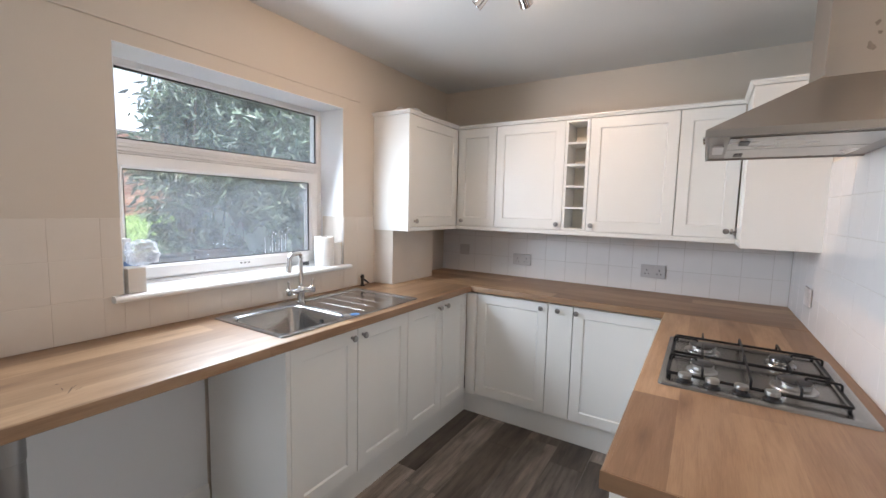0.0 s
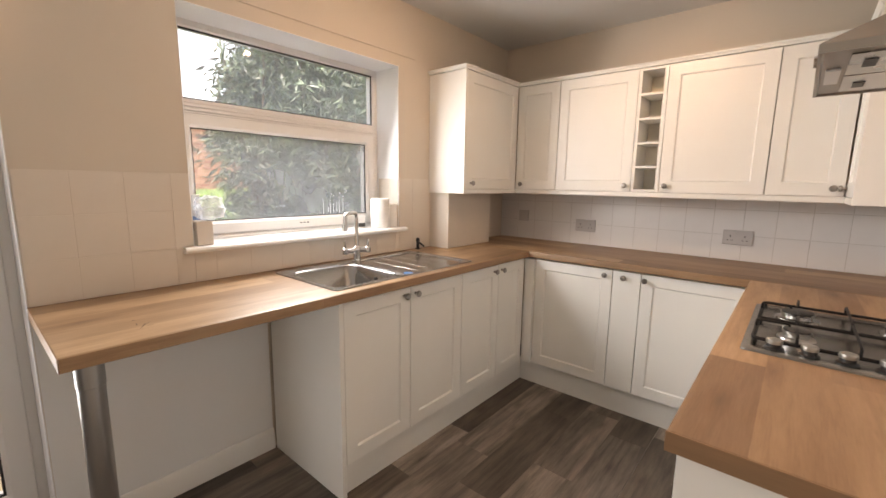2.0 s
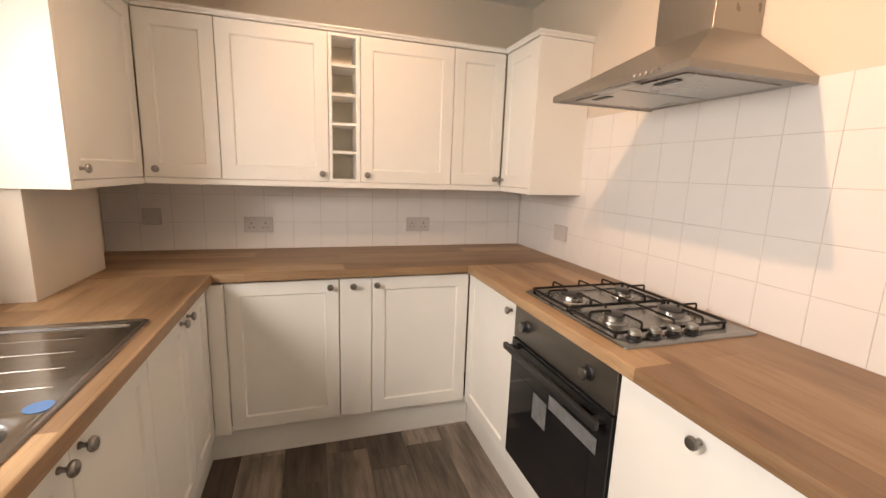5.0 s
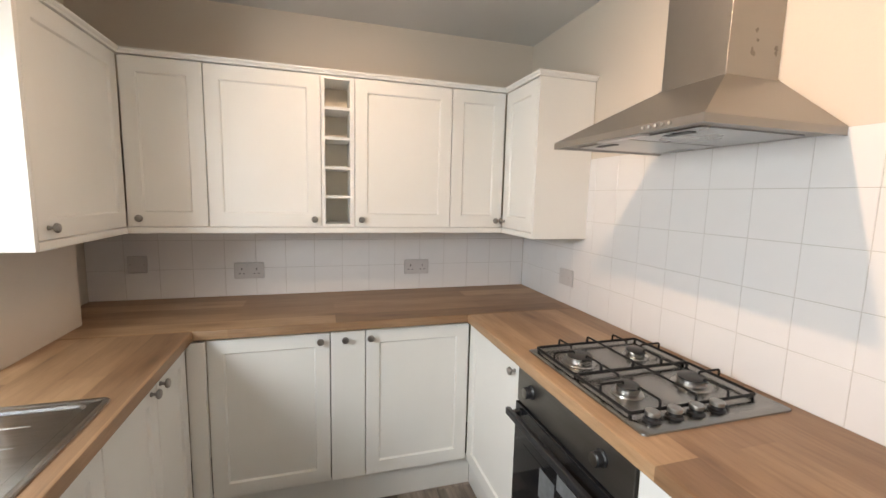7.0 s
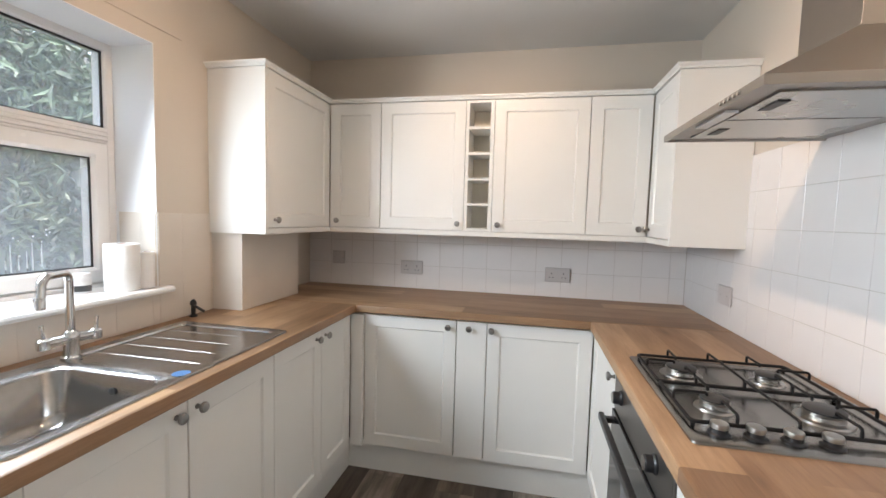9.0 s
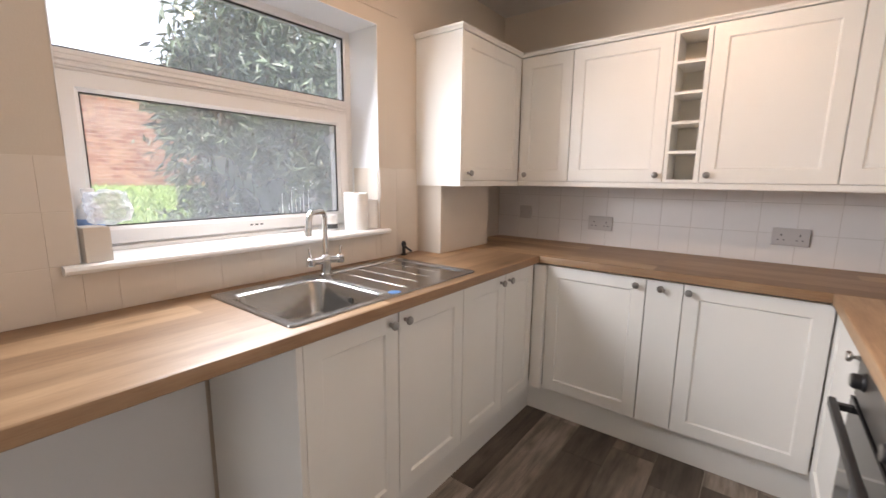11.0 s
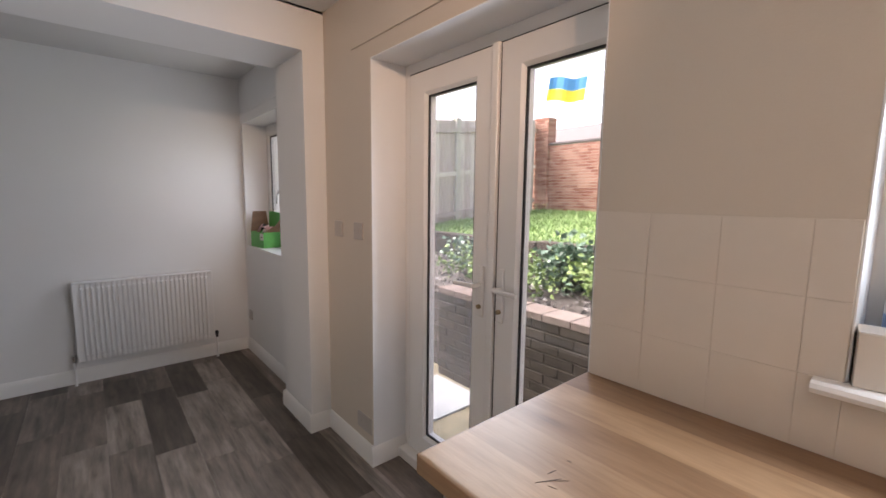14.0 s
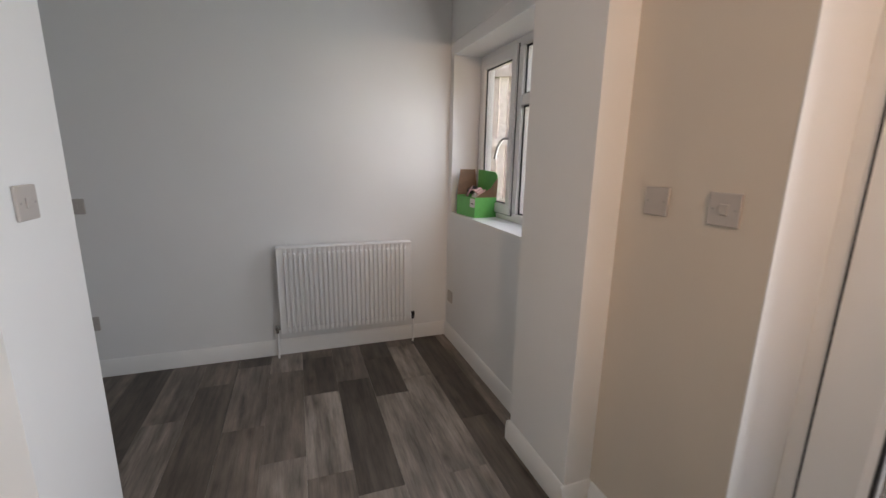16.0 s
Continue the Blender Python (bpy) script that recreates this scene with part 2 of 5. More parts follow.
FLOORWOOD, n, l, b = node_mat("grey_oak_vinyl")
info = n.new("ShaderNodeObjectInfo")
tone = ramp(n, l, info.outputs["Random"], (0.0, (0.078, 0.06, 0.047)), (0.25, (0.125, 0.098, 0.079)), (0.65, (0.19, 0.155, 0.13)), (1.0, (0.27, 0.228, 0.197)))
gr = noise_tex(n, l, coords(n, l, (7, 0.5, 1), True), 5.0, 8, 0.66)
cl = noise_tex(n, l, coords(n, l, (4.5, 1.2, 1), True), 2.2, 4)
fi = noise_tex(n, l, coords(n, l, (90, 4, 1), True), 4.0, 4)
c = mix(n, l, "MULTIPLY", 0.85, tone, ramp(n, l, gr, (0.3, (0.36, 0.33, 0.3)), (0.48, (0.95, 0.94, 0.93)), (0.7, (1.5, 1.46, 1.43))))
c = mix(n, l, "OVERLAY", 0.85, c, ramp(n, l, cl, (0.3, (0.24, 0.23, 0.22)), (0.7, (0.72, 0.72, 0.72))))
c = mix(n, l, "MULTIPLY", 0.45, c, ramp(n, l, fi, (0.35, (0.7,) * 3), (0.6, (1,) * 3)))
knot = n.new("ShaderNodeTexVoronoi")
knot.voronoi_dimensions = "2D"
knot.inputs["Scale"].default_value = 1.0
l.new(coords(n, l, (4.2, 1.7, 1), True), knot.inputs["Vector"])
c = mix(n, l, "MULTIPLY", 0.75, c, ramp(n, l, knot.outputs["Distance"], (0.0, (0.35, 0.3, 0.27)), (0.05, (0.7, 0.66, 0.63)), (0.12, (1, 1, 1))))
l.new(c, b.inputs["Base Color"])
b.inputs["Roughness"].default_value = 0.42
bump(n, l, b, fi, 0.1, 0.002)


def island(name, lo, hi, rough=0.7, scale=8, trans=0.0):
    # colour by piece within one joined mesh
    m, n, l, b = node_mat(name)
    g = n.new("ShaderNodeNewGeometry")
    c = ramp(n, l, g.outputs["Random Per Island"], (0.0, lo), (1.0, hi))
    v = coords(n, l)
    c = mix(n, l, "MULTIPLY", 0.6, c, ramp(n, l, noise_tex(n, l, v, scale, 5), (0.3, (0.55,) * 3), (0.65, (1,) * 3)))
    l.new(c, b.inputs["Base Color"])
    b.inputs["Roughness"].default_value = rough
    if trans:
        b.inputs["Transmission Weight"].default_value = 0.0
        b.inputs["Subsurface Weight"].default_value = 0.0
    return m


def piece_brick(name, stops, rough=0.85):
    m, n, l, b = node_mat(name)
    info = n.new("ShaderNodeObjectInfo")
    c = ramp(n, l, info.outputs["Random"], *stops)
    c = mix(n, l, "MULTIPLY", 0.7, c, ramp(n, l, noise_tex(n, l, coords(n, l, (1, 1, 1), True), 22, 6), (0.3, (0.5,) * 3), (0.65, (1,) * 3)))
    l.new(c, b.inputs["Base Color"])
    b.inputs["Roughness"].default_value = rough
    bump(n, l, b, noise_tex(n, l, coords(n, l, (1, 1, 1), True), 60, 5), 0.4, 0.006)
    return m


LEAF = island("dark_leaf", (0.03, 0.05, 0.038), (0.15, 0.2, 0.14), 0.38)
IVY = island("ivy_leaf", (0.05, 0.11, 0.075), (0.21, 0.33, 0.23), 0.35)
WEED = island("weed_leaf", (0.1, 0.19, 0.05), (0.3, 0.42, 0.14), 0.6)
GRASS = island("grass_blade", (0.17, 0.3, 0.09), (0.33, 0.47, 0.19), 0.8)
BARK = plain("bark", (0.08, 0.06, 0.045), 0.9, var=0.2, scale=10, bumps=0.5)
SOIL = plain("soil_and_gravel", (0.1, 0.085, 0.075), 0.95, var=0.3, scale=20, fine=90, bumps=0.8, dist=0.02)
CHIP = island("slate_chip", (0.12, 0.115, 0.115), (0.5, 0.47, 0.45), 0.7)
LAWN = plain("lawn_ground", (0.17, 0.26, 0.08), 0.95, var=0.2, scale=4, fine=60, bumps=0.7, dist=0.03)
PATIO = plain("patio_concrete", (0.34, 0.3, 0.2), 0.85, var=0.2, scale=5, fine=60, bumps=0.4, dist=0.006)
SLABMAT = plain("pale_wet_slab", (0.62, 0.66, 0.68), 0.2, var=0.08, scale=5, bumps=0.1)
DARKBRICK = piece_brick("damp_grey_brick", ((0, (0.052, 0.043, 0.034)), (0.5, (0.075, 0.062, 0.05)), (1, (0.102, 0.084, 0.068))))
COPING = piece_brick("coping_brick", ((0, (0.24, 0.18, 0.155)), (1, (0.34, 0.28, 0.25))))
REDBRICK = island("red_brick", (0.3, 0.12, 0.085), (0.52, 0.31, 0.24), 0.9, 25)
MORTAR = plain("mortar", (0.5, 0.45, 0.4), 0.95, var=0.15, scale=12)
DARKMORTAR = plain("dark_mortar", (0.085, 0.074, 0.062), 0.95, var=0.15, scale=12)
FENCE = piece_brick("weathered_fence_board", ((0, (0.44, 0.38, 0.35)), (0.5, (0.56, 0.5, 0.47)), (1, (0.68, 0.63, 0.6))))
CONCRETE = plain("concrete_post", (0.45, 0.43, 0.39), 0.9, var=0.12, scale=8, bumps=0.3)
SLEEPER = plain("dark_sleeper", (0.07, 0.055, 0.045), 0.9, var=0.25, scale=6, bumps=0.5, stretch=(6, 1, 6))
RENDERWALL = plain("pale_rendered_wall", (0.62, 0.6, 0.57), 0.9, var=0.05)
ROOFTILE = plain("grey_roof_tile", (0.16, 0.14, 0.14), 0.85, var=0.15, scale=9)
TUB = plain("blue_tub", (0.08, 0.26, 0.55), 0.4, var=0.06)


# ---------------------------------------------------------------- building helpers
def thing(name, m, label, category, group="", kind=""):
    ob = new(name)
    ob.empty_display_size = 0.1
    ob.matrix_basis = m if isinstance(m, Matrix) else pose(*m)
    return tagged(ob, label, category, group, kind)


def mesh_of(bm, name, material, smooth=0.0):
    me = bpy.data.meshes.new(name)
    bmesh.ops.recalc_face_normals(bm, faces=bm.faces[:])
    bm.to_mesh(me)
    bm.free()
    for m in material if isinstance(material, (list, tuple)) else [material]:
        me.materials.append(m)
    if smooth:
        me.shade_smooth()
        me.set_sharp_from_angle(angle=radians(smooth))
    return me


def part(name, bm, material, parent=None, label="", smooth=0.0, loc=None):
    me = bm if isinstance(bm, bpy.types.Mesh) else mesh_of(bm, name, material, smooth)
    ob = new(name, me)
    ob.parent = parent
    if loc is not None:
        ob.location = loc
    return tagged(ob, label)


def structure(name, bm, material, label, smooth=0.0):
    return tagged(part(name, bm, material, None, "", smooth), label, name.split("_")[0], "", "structure")


def box(bm, x0, y0, z0, x1, y1, z1, bev=0.0, seg=2):
    vs = [bm.verts.new((x, y, z)) for x in (x0, x1) for y in (y0, y1) for z in (z0, z1)]
    idx = ((0, 1, 3, 2), (4, 6, 7, 5), (0, 4, 5, 1), (2, 3, 7, 6), (0, 2, 6, 4), (1, 5, 7, 3))
    fs = [bm.faces.new([vs[i] for i in f]) for f in idx]
    if bev:
        es = list({e for f in fs for e in f.edges})
        bmesh.ops.bevel(bm, geom=es, offset=bev, segments=seg, profile=0.5, affect="EDGES")
    return bm


def B(*a, bev=0.0, seg=2):
    return box(bmesh.new(), *a, bev=bev, seg=seg)


def lathe(bm, profile, segs=24, axis="z", at=(0, 0, 0)):
    # turns (radius, height) pairs round an axis
    rings = []
    for r, h in profile:
        ring = []
        for k in range(segs):
            a = 2 * math.pi * k / segs
            p = (r * math.cos(a), r * math.sin(a), h)
            p = p if axis == "z" else (p[0], -p[2], p[1]) if axis == "-y" else (p[2], p[0], p[1]) if axis == "x" else (p[0], p[2], p[1])
            ring.append(bm.verts.new(Vector(at) + Vector(p)))
        rings.append(ring)
    for a, b2 in zip(rings, rings[1:]):
        for k in range(segs):
            bm.faces.new((a[k], a[(k + 1) % segs], b2[(k + 1) % segs], b2[k]))
    for ring in (rings[0], rings[-1]):
        bm.faces.new(ring)
    return bm


def tube(bm, pts, r, segs=10, closed=False):
    # sweeps a round section along a path
    pts = [Vector(p) for p in pts]
    rings, up = [], Vector((0.13, 0.21, 0.97))
    for i, p in enumerate(pts):
        a = pts[i - 1] if i or closed else p
        c2 = pts[(i + 1) % len(pts)] if i + 1 < len(pts) or closed else p
        d = (c2 - a).normalized()
        side = d.cross(up)
        side = (side if side.length > 0.05 else d.cross(Vector((1, 0, 0)))).normalized()
        top = side.cross(d)
        rings.append([bm.verts.new(p + r * (math.cos(t) * side + math.sin(t) * top)) for t in (2 * math.pi * k / segs for k in range(segs))])
    pairs = list(zip(rings, rings[1:])) + ([(rings[-1], rings[0])] if closed else [])
    for a, b2 in pairs:
        for k in range(segs):
            bm.faces.new((a[k], a[(k + 1) % segs], b2[(k + 1) % segs], b2[k]))
    if not closed:
        bm.faces.new(rings[0])
        bm.faces.new(rings[-1])
    return bm


def bend(points, radius, steps=5):
    # rounds the corners of a path
    pts = [Vector(p) for p in points]
    out = [pts[0]]
    for a, p, c2 in zip(pts, pts[1:], pts[2:]):
        u, v = (a - p).normalized(), (c2 - p).normalized()
        r = min(radius, (a - p).length * 0.49, (c2 - p).length * 0.49)
        s, e = p + u * r, p + v * r
        out += [s.lerp(p, t).lerp(p.lerp(e, t), t) for t in (k / steps for k in range(steps + 1))]
    return out + [pts[-1]]


def rounded(x0, y0, x1, y1, r, seg=5):
    out = []
    for cx, cy, a0 in ((x1 - r, y0 + r, -90), (x1 - r, y1 - r, 0), (x0 + r, y1 - r, 90), (x0 + r, y0 + r, 180)):
        out += [(cx + r * math.cos(radians(a0 + 90 * k / seg)), cy + r * math.sin(radians(a0 + 90 * k / seg))) for k in range(seg + 1)]
    return out


def loft(bm, loops, cap0=True, cap1=True):
    # joins loops of equal length, each a list of 3D points
    rings = [[bm.verts.new(p) for p in lp] for lp in loops]
    for a, b2 in zip(rings, rings[1:]):
        for k in range(len(a)):
            bm.faces.new((a[k], a[(k + 1) % len(a)], b2[(k + 1) % len(a)], b2[k]))
    if cap0:
        bm.faces.new(rings[0])
    if cap1:
        bm.faces.new(rings[-1])
    return bm


def shaker(w, h, t=0.02, frame_w=0.062, drop=0.008, gap=0.0022):
    # a framed cupboard door, its front at y=0, standing at z=0
    bm = bmesh.new()
    o = [(gap, 0), (w - gap, 0), (w - gap, h), (gap, h)]
    f, s = frame_w, 0.006
    i1 = [(f, f), (w - f, f), (w - f, h - f), (f, h - f)]
    i2 = [(f + s, f + s), (w - f - s, f + s), (w - f - s, h - f - s), (f + s, h - f - s)]
    e = 0.0015
    o2 = [(gap + e, e), (w - gap - e, e), (w - gap - e, h - e), (gap + e, h - e)]
    loft(bm, [[(x, t, z) for x, z in o], [(x, e, z) for x, z in o], [(x, 0, z) for x, z in o2], [(x, 0, z) for x, z in i1], [(x, drop, z) for x, z in i2]])
    return bm


def slab_door(w, h, t=0.02, gap=0.0022):
    return B(gap, 0, 0, w - gap, t, h, bev=0.0015)


KNOB = mesh_of(lathe(bmesh.new(), [(0.0075, 0.0), (0.0075, 0.003), (0.005, 0.006), (0.005, 0.014), (0.012, 0.017), (0.0155, 0.021), (0.0155, 0.025), (0.0125, 0.029), (0.004, 0.0305)], 20, "-y"), "knob", PEWTER, 40)


# ---------------------------------------------------------------- structure
# kitchen: x 0..2.35, y to 4.0; dining end: y from -2.24; the west wall holds window, doors and a second window
NY, EX, SY, CZ, DCZ = 4.0, 2.35, -2.236, 2.38, 2.37
TOP = 0.908
FRAME_X = -0.195
DX = -0.197


def wall_with_holes(bm, y0, y1, z0, z1, x0, x1, holes):
    # a wall along y, cut by holes (ya, yb, za, zb)
    y = y0
    for ya, yb, za, zb in sorted(holes):
        box(bm, x0, y, z0, x1, ya, z1)
        if za > z0:
            box(bm, x0, ya, z0, x1, yb, za)
        box(bm, x0, ya, zb, x1, yb, z1)
        y = yb
    box(bm, x0, y, z0, x1, y1, z1)
    return bm


KWIN, DOOR, DWIN = (1.646, 2.812, 1.035, 2.015), (-0.036, 1.14, -0.02, 2.03), (-2.17, -1.1, 0.94, 2.0)
PS, PN = -0.965, -0.535
wall_west = structure("wall_west", wall_with_holes(bmesh.new(), PN, NY + 0.2, -0.2, 2.62, -0.3, 0.0, [KWIN, DOOR]), PAINT, "cream-white painted outer wall with a window and french doors")
wall_west_dining = structure("wall_west_dining", wall_with_holes(bmesh.new(), SY - 0.2, PN, -0.2, 2.62, -0.3, 0.0, [DWIN]), PAINT_DINING, "white painted dining wall with a window")
wall_north = structure("wall_north", B(0.0, NY, -0.2, EX, NY + 0.2, 2.62), PAINT, "cream-white painted wall behind the wall cupboards")
wall_east = structure("wall_east", B(EX, 0.1, -0.2, EX + 0.2, NY + 0.2, 2.62), PAINT, "cream-white painted wall behind the hob")
structure("wall_east_return", B(1.9, 0.0, -0.2, EX + 0.2, 0.1, 2.62), PAINT, "plain painted wall closing the kitchen")
structure("wall_east_middle", B(1.76, PN, -0.2, 1.9, 0.1, 2.62), PAINT, "white painted wall beside the dining opening")
structure("wall_south", B(0.0, SY - 0.2, -0.2, 3.1, SY, 2.62), PAINT_DINING, "plain white painted end wall of the dining room")
structure("wall_dining_east", B(3.1, SY - 0.2, -0.2, 3.3, PN, 2.62), PAINT_DINING, "plain white painted dining side wall")
structure("wall_dining_north", B(1.9, PN, -0.2, 3.3, PN + 0.12, 2.62), PAINT_DINING, "plain white painted partition")
structure("pier_west", B(0.0, PS, 0.0, 0.121, PN, 2.16), PAINT_DINING, "white painted pier at the dining opening")
structure("pier_east", B(1.665, PS + 0.03, 0.0, 1.9, PN, 2.16), PAINT_DINING, "white painted pier with a light switch")
structure("beam", B(0.0, PS, 2.16, 3.1, PN, 2.5), PAINT_DINING, "white painted beam across the dining opening")
structure("ceiling", B(-0.01, PN, CZ, EX + 0.01, NY + 0.01, CZ + 0.12), CEIL, "white painted kitchen ceiling")
structure("ceiling_dining", B(-0.01, SY - 0.01, DCZ, 3.11, PN, DCZ + 0.12), CEIL, "white painted dining ceiling")
roof = structure("roof_void", B(-0.3, SY - 0.2, 2.62, 3.3, NY + 0.2, 2.7), CEIL, "plain roof slab over the house")
# thin added sheet, whiter than the wall to stand for daylight falling there
structure("wall_west_lower", B(0.0002, 1.1415, 0.0, 0.0035, 1.94, 0.866), DAYLIT_WHITE, "whitened wall face under the worktop, daylight in its colour")
structure("pipe_boxing", B(0.0, 3.105, TOP, 0.16, 3.585, 1.272, bev=0.002), TILE_PAINTED, "white boxed-in pipe casing under the wall cupboard")

# added white linings of the openings, bluer than the walls to stand for daylight
def lining(name, hole, x0, label):
    ya, yb, za, zb = hole
    za = max(za, 0.0)
    bm = box(bmesh.new(), x0, ya + 0.0003, zb - 0.0035, 0.0014, yb - 0.0003, zb - 0.0003)
    box(bm, x0, ya + 0.0003, za, 0.0014, ya + 0.0035, zb - 0.0036)
    box(bm, x0, yb - 0.0035, za, 0.0014, yb - 0.0003, zb - 0.0036)
    structure(name, bm, DAYLIT_WHITE, label)


lining("trim_window_reveal", (1.646, 2.812, 1.061, 2.015), FRAME_X + 0.001, "smooth white reveal round the kitchen window, daylight in its colour")
lining("trim_dining_reveal", (-2.17, -1.1, 0.9575, 2.0), FRAME_X + 0.001, "smooth white reveal round the dining window, daylight in its colour")
lining("trim_door_reveal", DOOR, DX + 0.001, "smooth white reveal round the french doors, daylight in its colour")

# thin plaster ledge lines on the outer wall
structure("trim_ledge", B(0.0, 1.2, 2.077, 0.007, 2.95, 2.086, bev=0.002), PAINT, "thin plaster ledge over the kitchen window")
structure("trim_ledge_door", B(0.0, -0.215, 2.105, 0.007, 1.2, 2.114, bev=0.002), PAINT, "thin plaster ledge over the french doors")
structure("trim_ledge_dining", B(0.0, SY, 2.075, 0.007, PS, 2.084, bev=0.002), PAINT_DINING, "thin plaster ledge over the dining window")


def skirting(name, a, b2, side, h=0.105, t=0.016):
    # moulded skirting from a to b2; side: the way it faces
    (xa, ya), (xb, yb) = a, b2
    prof = [(0, 0), (t, 0), (t, h * 0.72), (t * 0.75, h * 0.8), (t * 0.6, h * 0.93), (t * 0.25, h), (0, h)]
    n2 = Vector((side[0], side[1], 0))
    bm = bmesh.new()
    loft(bm, [[Vector((x, y, z)) + n2 * d for d, z in prof] for x, y in (a, b2)])
    return structure(name, bm, GLOSS, "white gloss moulded skirting board", 30)


skirting("baseboard_south", (0.0, SY), (3.1, SY), (0, 1))
skirting("baseboard_west_dining", (0.0, SY), (0.0, PS), (1, 0))
skirting("baseboard_pier_south", (0.0, PS), (0.137, PS), (0, -1))
skirting("baseboard_pier_west", (0.121, PS), (0.121, PN), (1, 0))
skirting("baseboard_pier_north", (0.0, PN), (0.137, PN), (0, 1))
skirting("baseboard_west_middle", (0.0, PN + 0.016), (0.0, -0.036), (1, 0))
skirting("baseboard_jamb", (DX, -0.036), (0.016, -0.036), (0, 1))
skirting("baseboard_pier_east", (1.665, PS + 0.03), (1.665, PN), (-1, 0))
skirting("baseboard_pier_east_north", (1.649, PN), (1.76, PN), (0, 1))
skirting("baseboard_pier_east_south", (1.649, PS + 0.03), (1.9, PS + 0.03), (0, -1))
skirting("baseboard_east_middle", (1.76, PN + 0.016), (1.76, 0.1), (-1, 0))
skirting("baseboard_west_kitchen", (0.0036, 1.14), (0.0036, 1.94), (1, 0))

# floor of printed planks, running the length of the room
floor = structure("floor", box(B(-0.2, SY - 0.05, -0.2, 3.15, PN + 0.11, -0.0025), -0.2, PN + 0.11, -0.2, EX + 0.15, NY + 0.05, -0.0025), GROUT, "grey oak vinyl plank floor with varied tones")

# ---------------------------------------------------------------- windows and doors


def ring(bm, x0, x1, y0, y1, z0, z1, w, bev=0.006, wb=None):
    # a mitred frame in the plane x, its bars w wide, with eased inner edges
    wb = wb or w
    o = [(y0, z0), (y1, z0), (y1, z1), (y0, z1)]
    i = [(y0 + w, z0 + wb), (y1 - w, z0 + wb), (y1 - w, z1 - w), (y0 + w, z1 - w)]
    m2 = [(y + (bev if k in (1, 2) else -bev), z + (bev if k > 1 else -bev)) for k, (y, z) in enumerate(i)]
    o2 = [(y + (-0.002 if k in (1, 2) else 0.002), z + (-0.002 if k > 1 else 0.002)) for k, (y, z) in enumerate(o)]
    loops = [[(x0, y, z) for y, z in o], [(x1 - 0.002, y, z) for y, z in o], [(x1, y, z) for y, z in o2], [(x1, y, z) for y, z in m2], [(x1 - bev, y, z) for y, z in i], [(x0, y, z) for y, z in i], [(x0, y, z) for y, z in o]]
    return loft(bm, loops, False, False)


def pane(name, parent, x, y0, y1, z0, z1, mat=None, gasket=True):
    g = part(name, B(x - 0.011, y0 - 0.01, z0 - 0.01, x - 0.007, y1 + 0.01, z1 + 0.01), mat or GLASS, parent)
    g.visible_shadow = False
    if gasket:
        part("gasket", ring(bmesh.new(), x - 0.005, x + 0.003, y0 - 0.004, y1 + 0.004, z0 - 0.004, z1 + 0.004, 0.008, 0.001), GASKET, parent, "black rubber gasket")
    return g


FX = FRAME_X
win = thing("window_1", (0, 1.646, 1.05), "white plastic-framed window with condensation on the lower pane", "window", "", "structure")
off = Vector((0, -1.646, -1.05))


def at_win(bm):
    bmesh.ops.translate(bm, verts=bm.verts[:], vec=off)
    return bm


part("window_frame", at_win(ring(bmesh.new(), FX - 0.06, FX, 1.646, 2.812, 1.05, 2.015, 0.034)), UPVC, win)
bm = box(bmesh.new(), FX - 0.058, 1.678, 1.622, FX + 0.002, 2.78, 1.684, bev=0.004)
box(bm, FX - 0.01, 1.678, 1.632, FX + 0.012, 2.78, 1.644, bev=0.005)
box(bm, FX - 0.01, 1.678, 1.65, FX + 0.008, 2.78, 1.66, bev=0.004)
box(bm, FX - 0.01, 1.678, 1.667, FX + 0.005, 2.78, 1.6835, bev=0.003)
part("transom", at_win(bm), UPVC, win)
part("sash", at_win(ring(bmesh.new(), FX - 0.045, FX + 0.016, 1.674, 2.768, 1.083, 1.62, 0.058, 0.012)), UPVC, win, "white opening lower sash")
for nm, y0, y1, z0, z1, g, xx in (("upper_pane", 1.682, 2.776, 1.686, 1.979, GLASS_HAZE, FX - 0.02), ("lower_pane", 1.732, 2.71, 1.141, 1.562, GLASS_MIST, FX - 0.005)):
    p = part(nm, at_win(B(xx - 0.004, y0 - 0.006, z0 - 0.006, xx, y1 + 0.006, z1 + 0.006)), g, win)
    p.visible_shadow = False
    part("gasket", at_win(ring(bmesh.new(), xx + 0.001, xx + 0.007, y0 - 0.004, y1 + 0.004, z0 - 0.004, z1 + 0.004, 0.009, 0.001)), GASKET, p)
# runs and beads of water on the inside of the lower pane
rnd = random.Random(8)
for k in range(15):
    y, z = 2.455 + rnd.uniform(-0.075, 0.115), 1.165 + rnd.uniform(0.0, 0.12)
    long_run = k < 7
    y = 2.41 + 0.022 * k + rnd.uniform(-0.006, 0.006) if long_run else y
    top = 1.185 + rnd.uniform(0.0, 0.075) if long_run else z + 0.007
    low = 1.146 + rnd.uniform(0, 0.02) if long_run else z
    w = 0.0018 if long_run else 0.003
    bm = bmesh.new()
    loft(bm, [[(FX - 0.005 + d, y + rnd.uniform(-0.0006, 0.0006) + s * w * f, z2) for d, s in ((0.0001, -1), (0.0012 * f, -0.5), (0.0012 * f, 0.5), (0.0001, 1))] for z2, f in ((low, 0.5), (low + 0.003, 1.3), ((low + top) / 2, 0.8), (top, 0.4))])
    part("water_drop", at_win(bm), WATER, win)
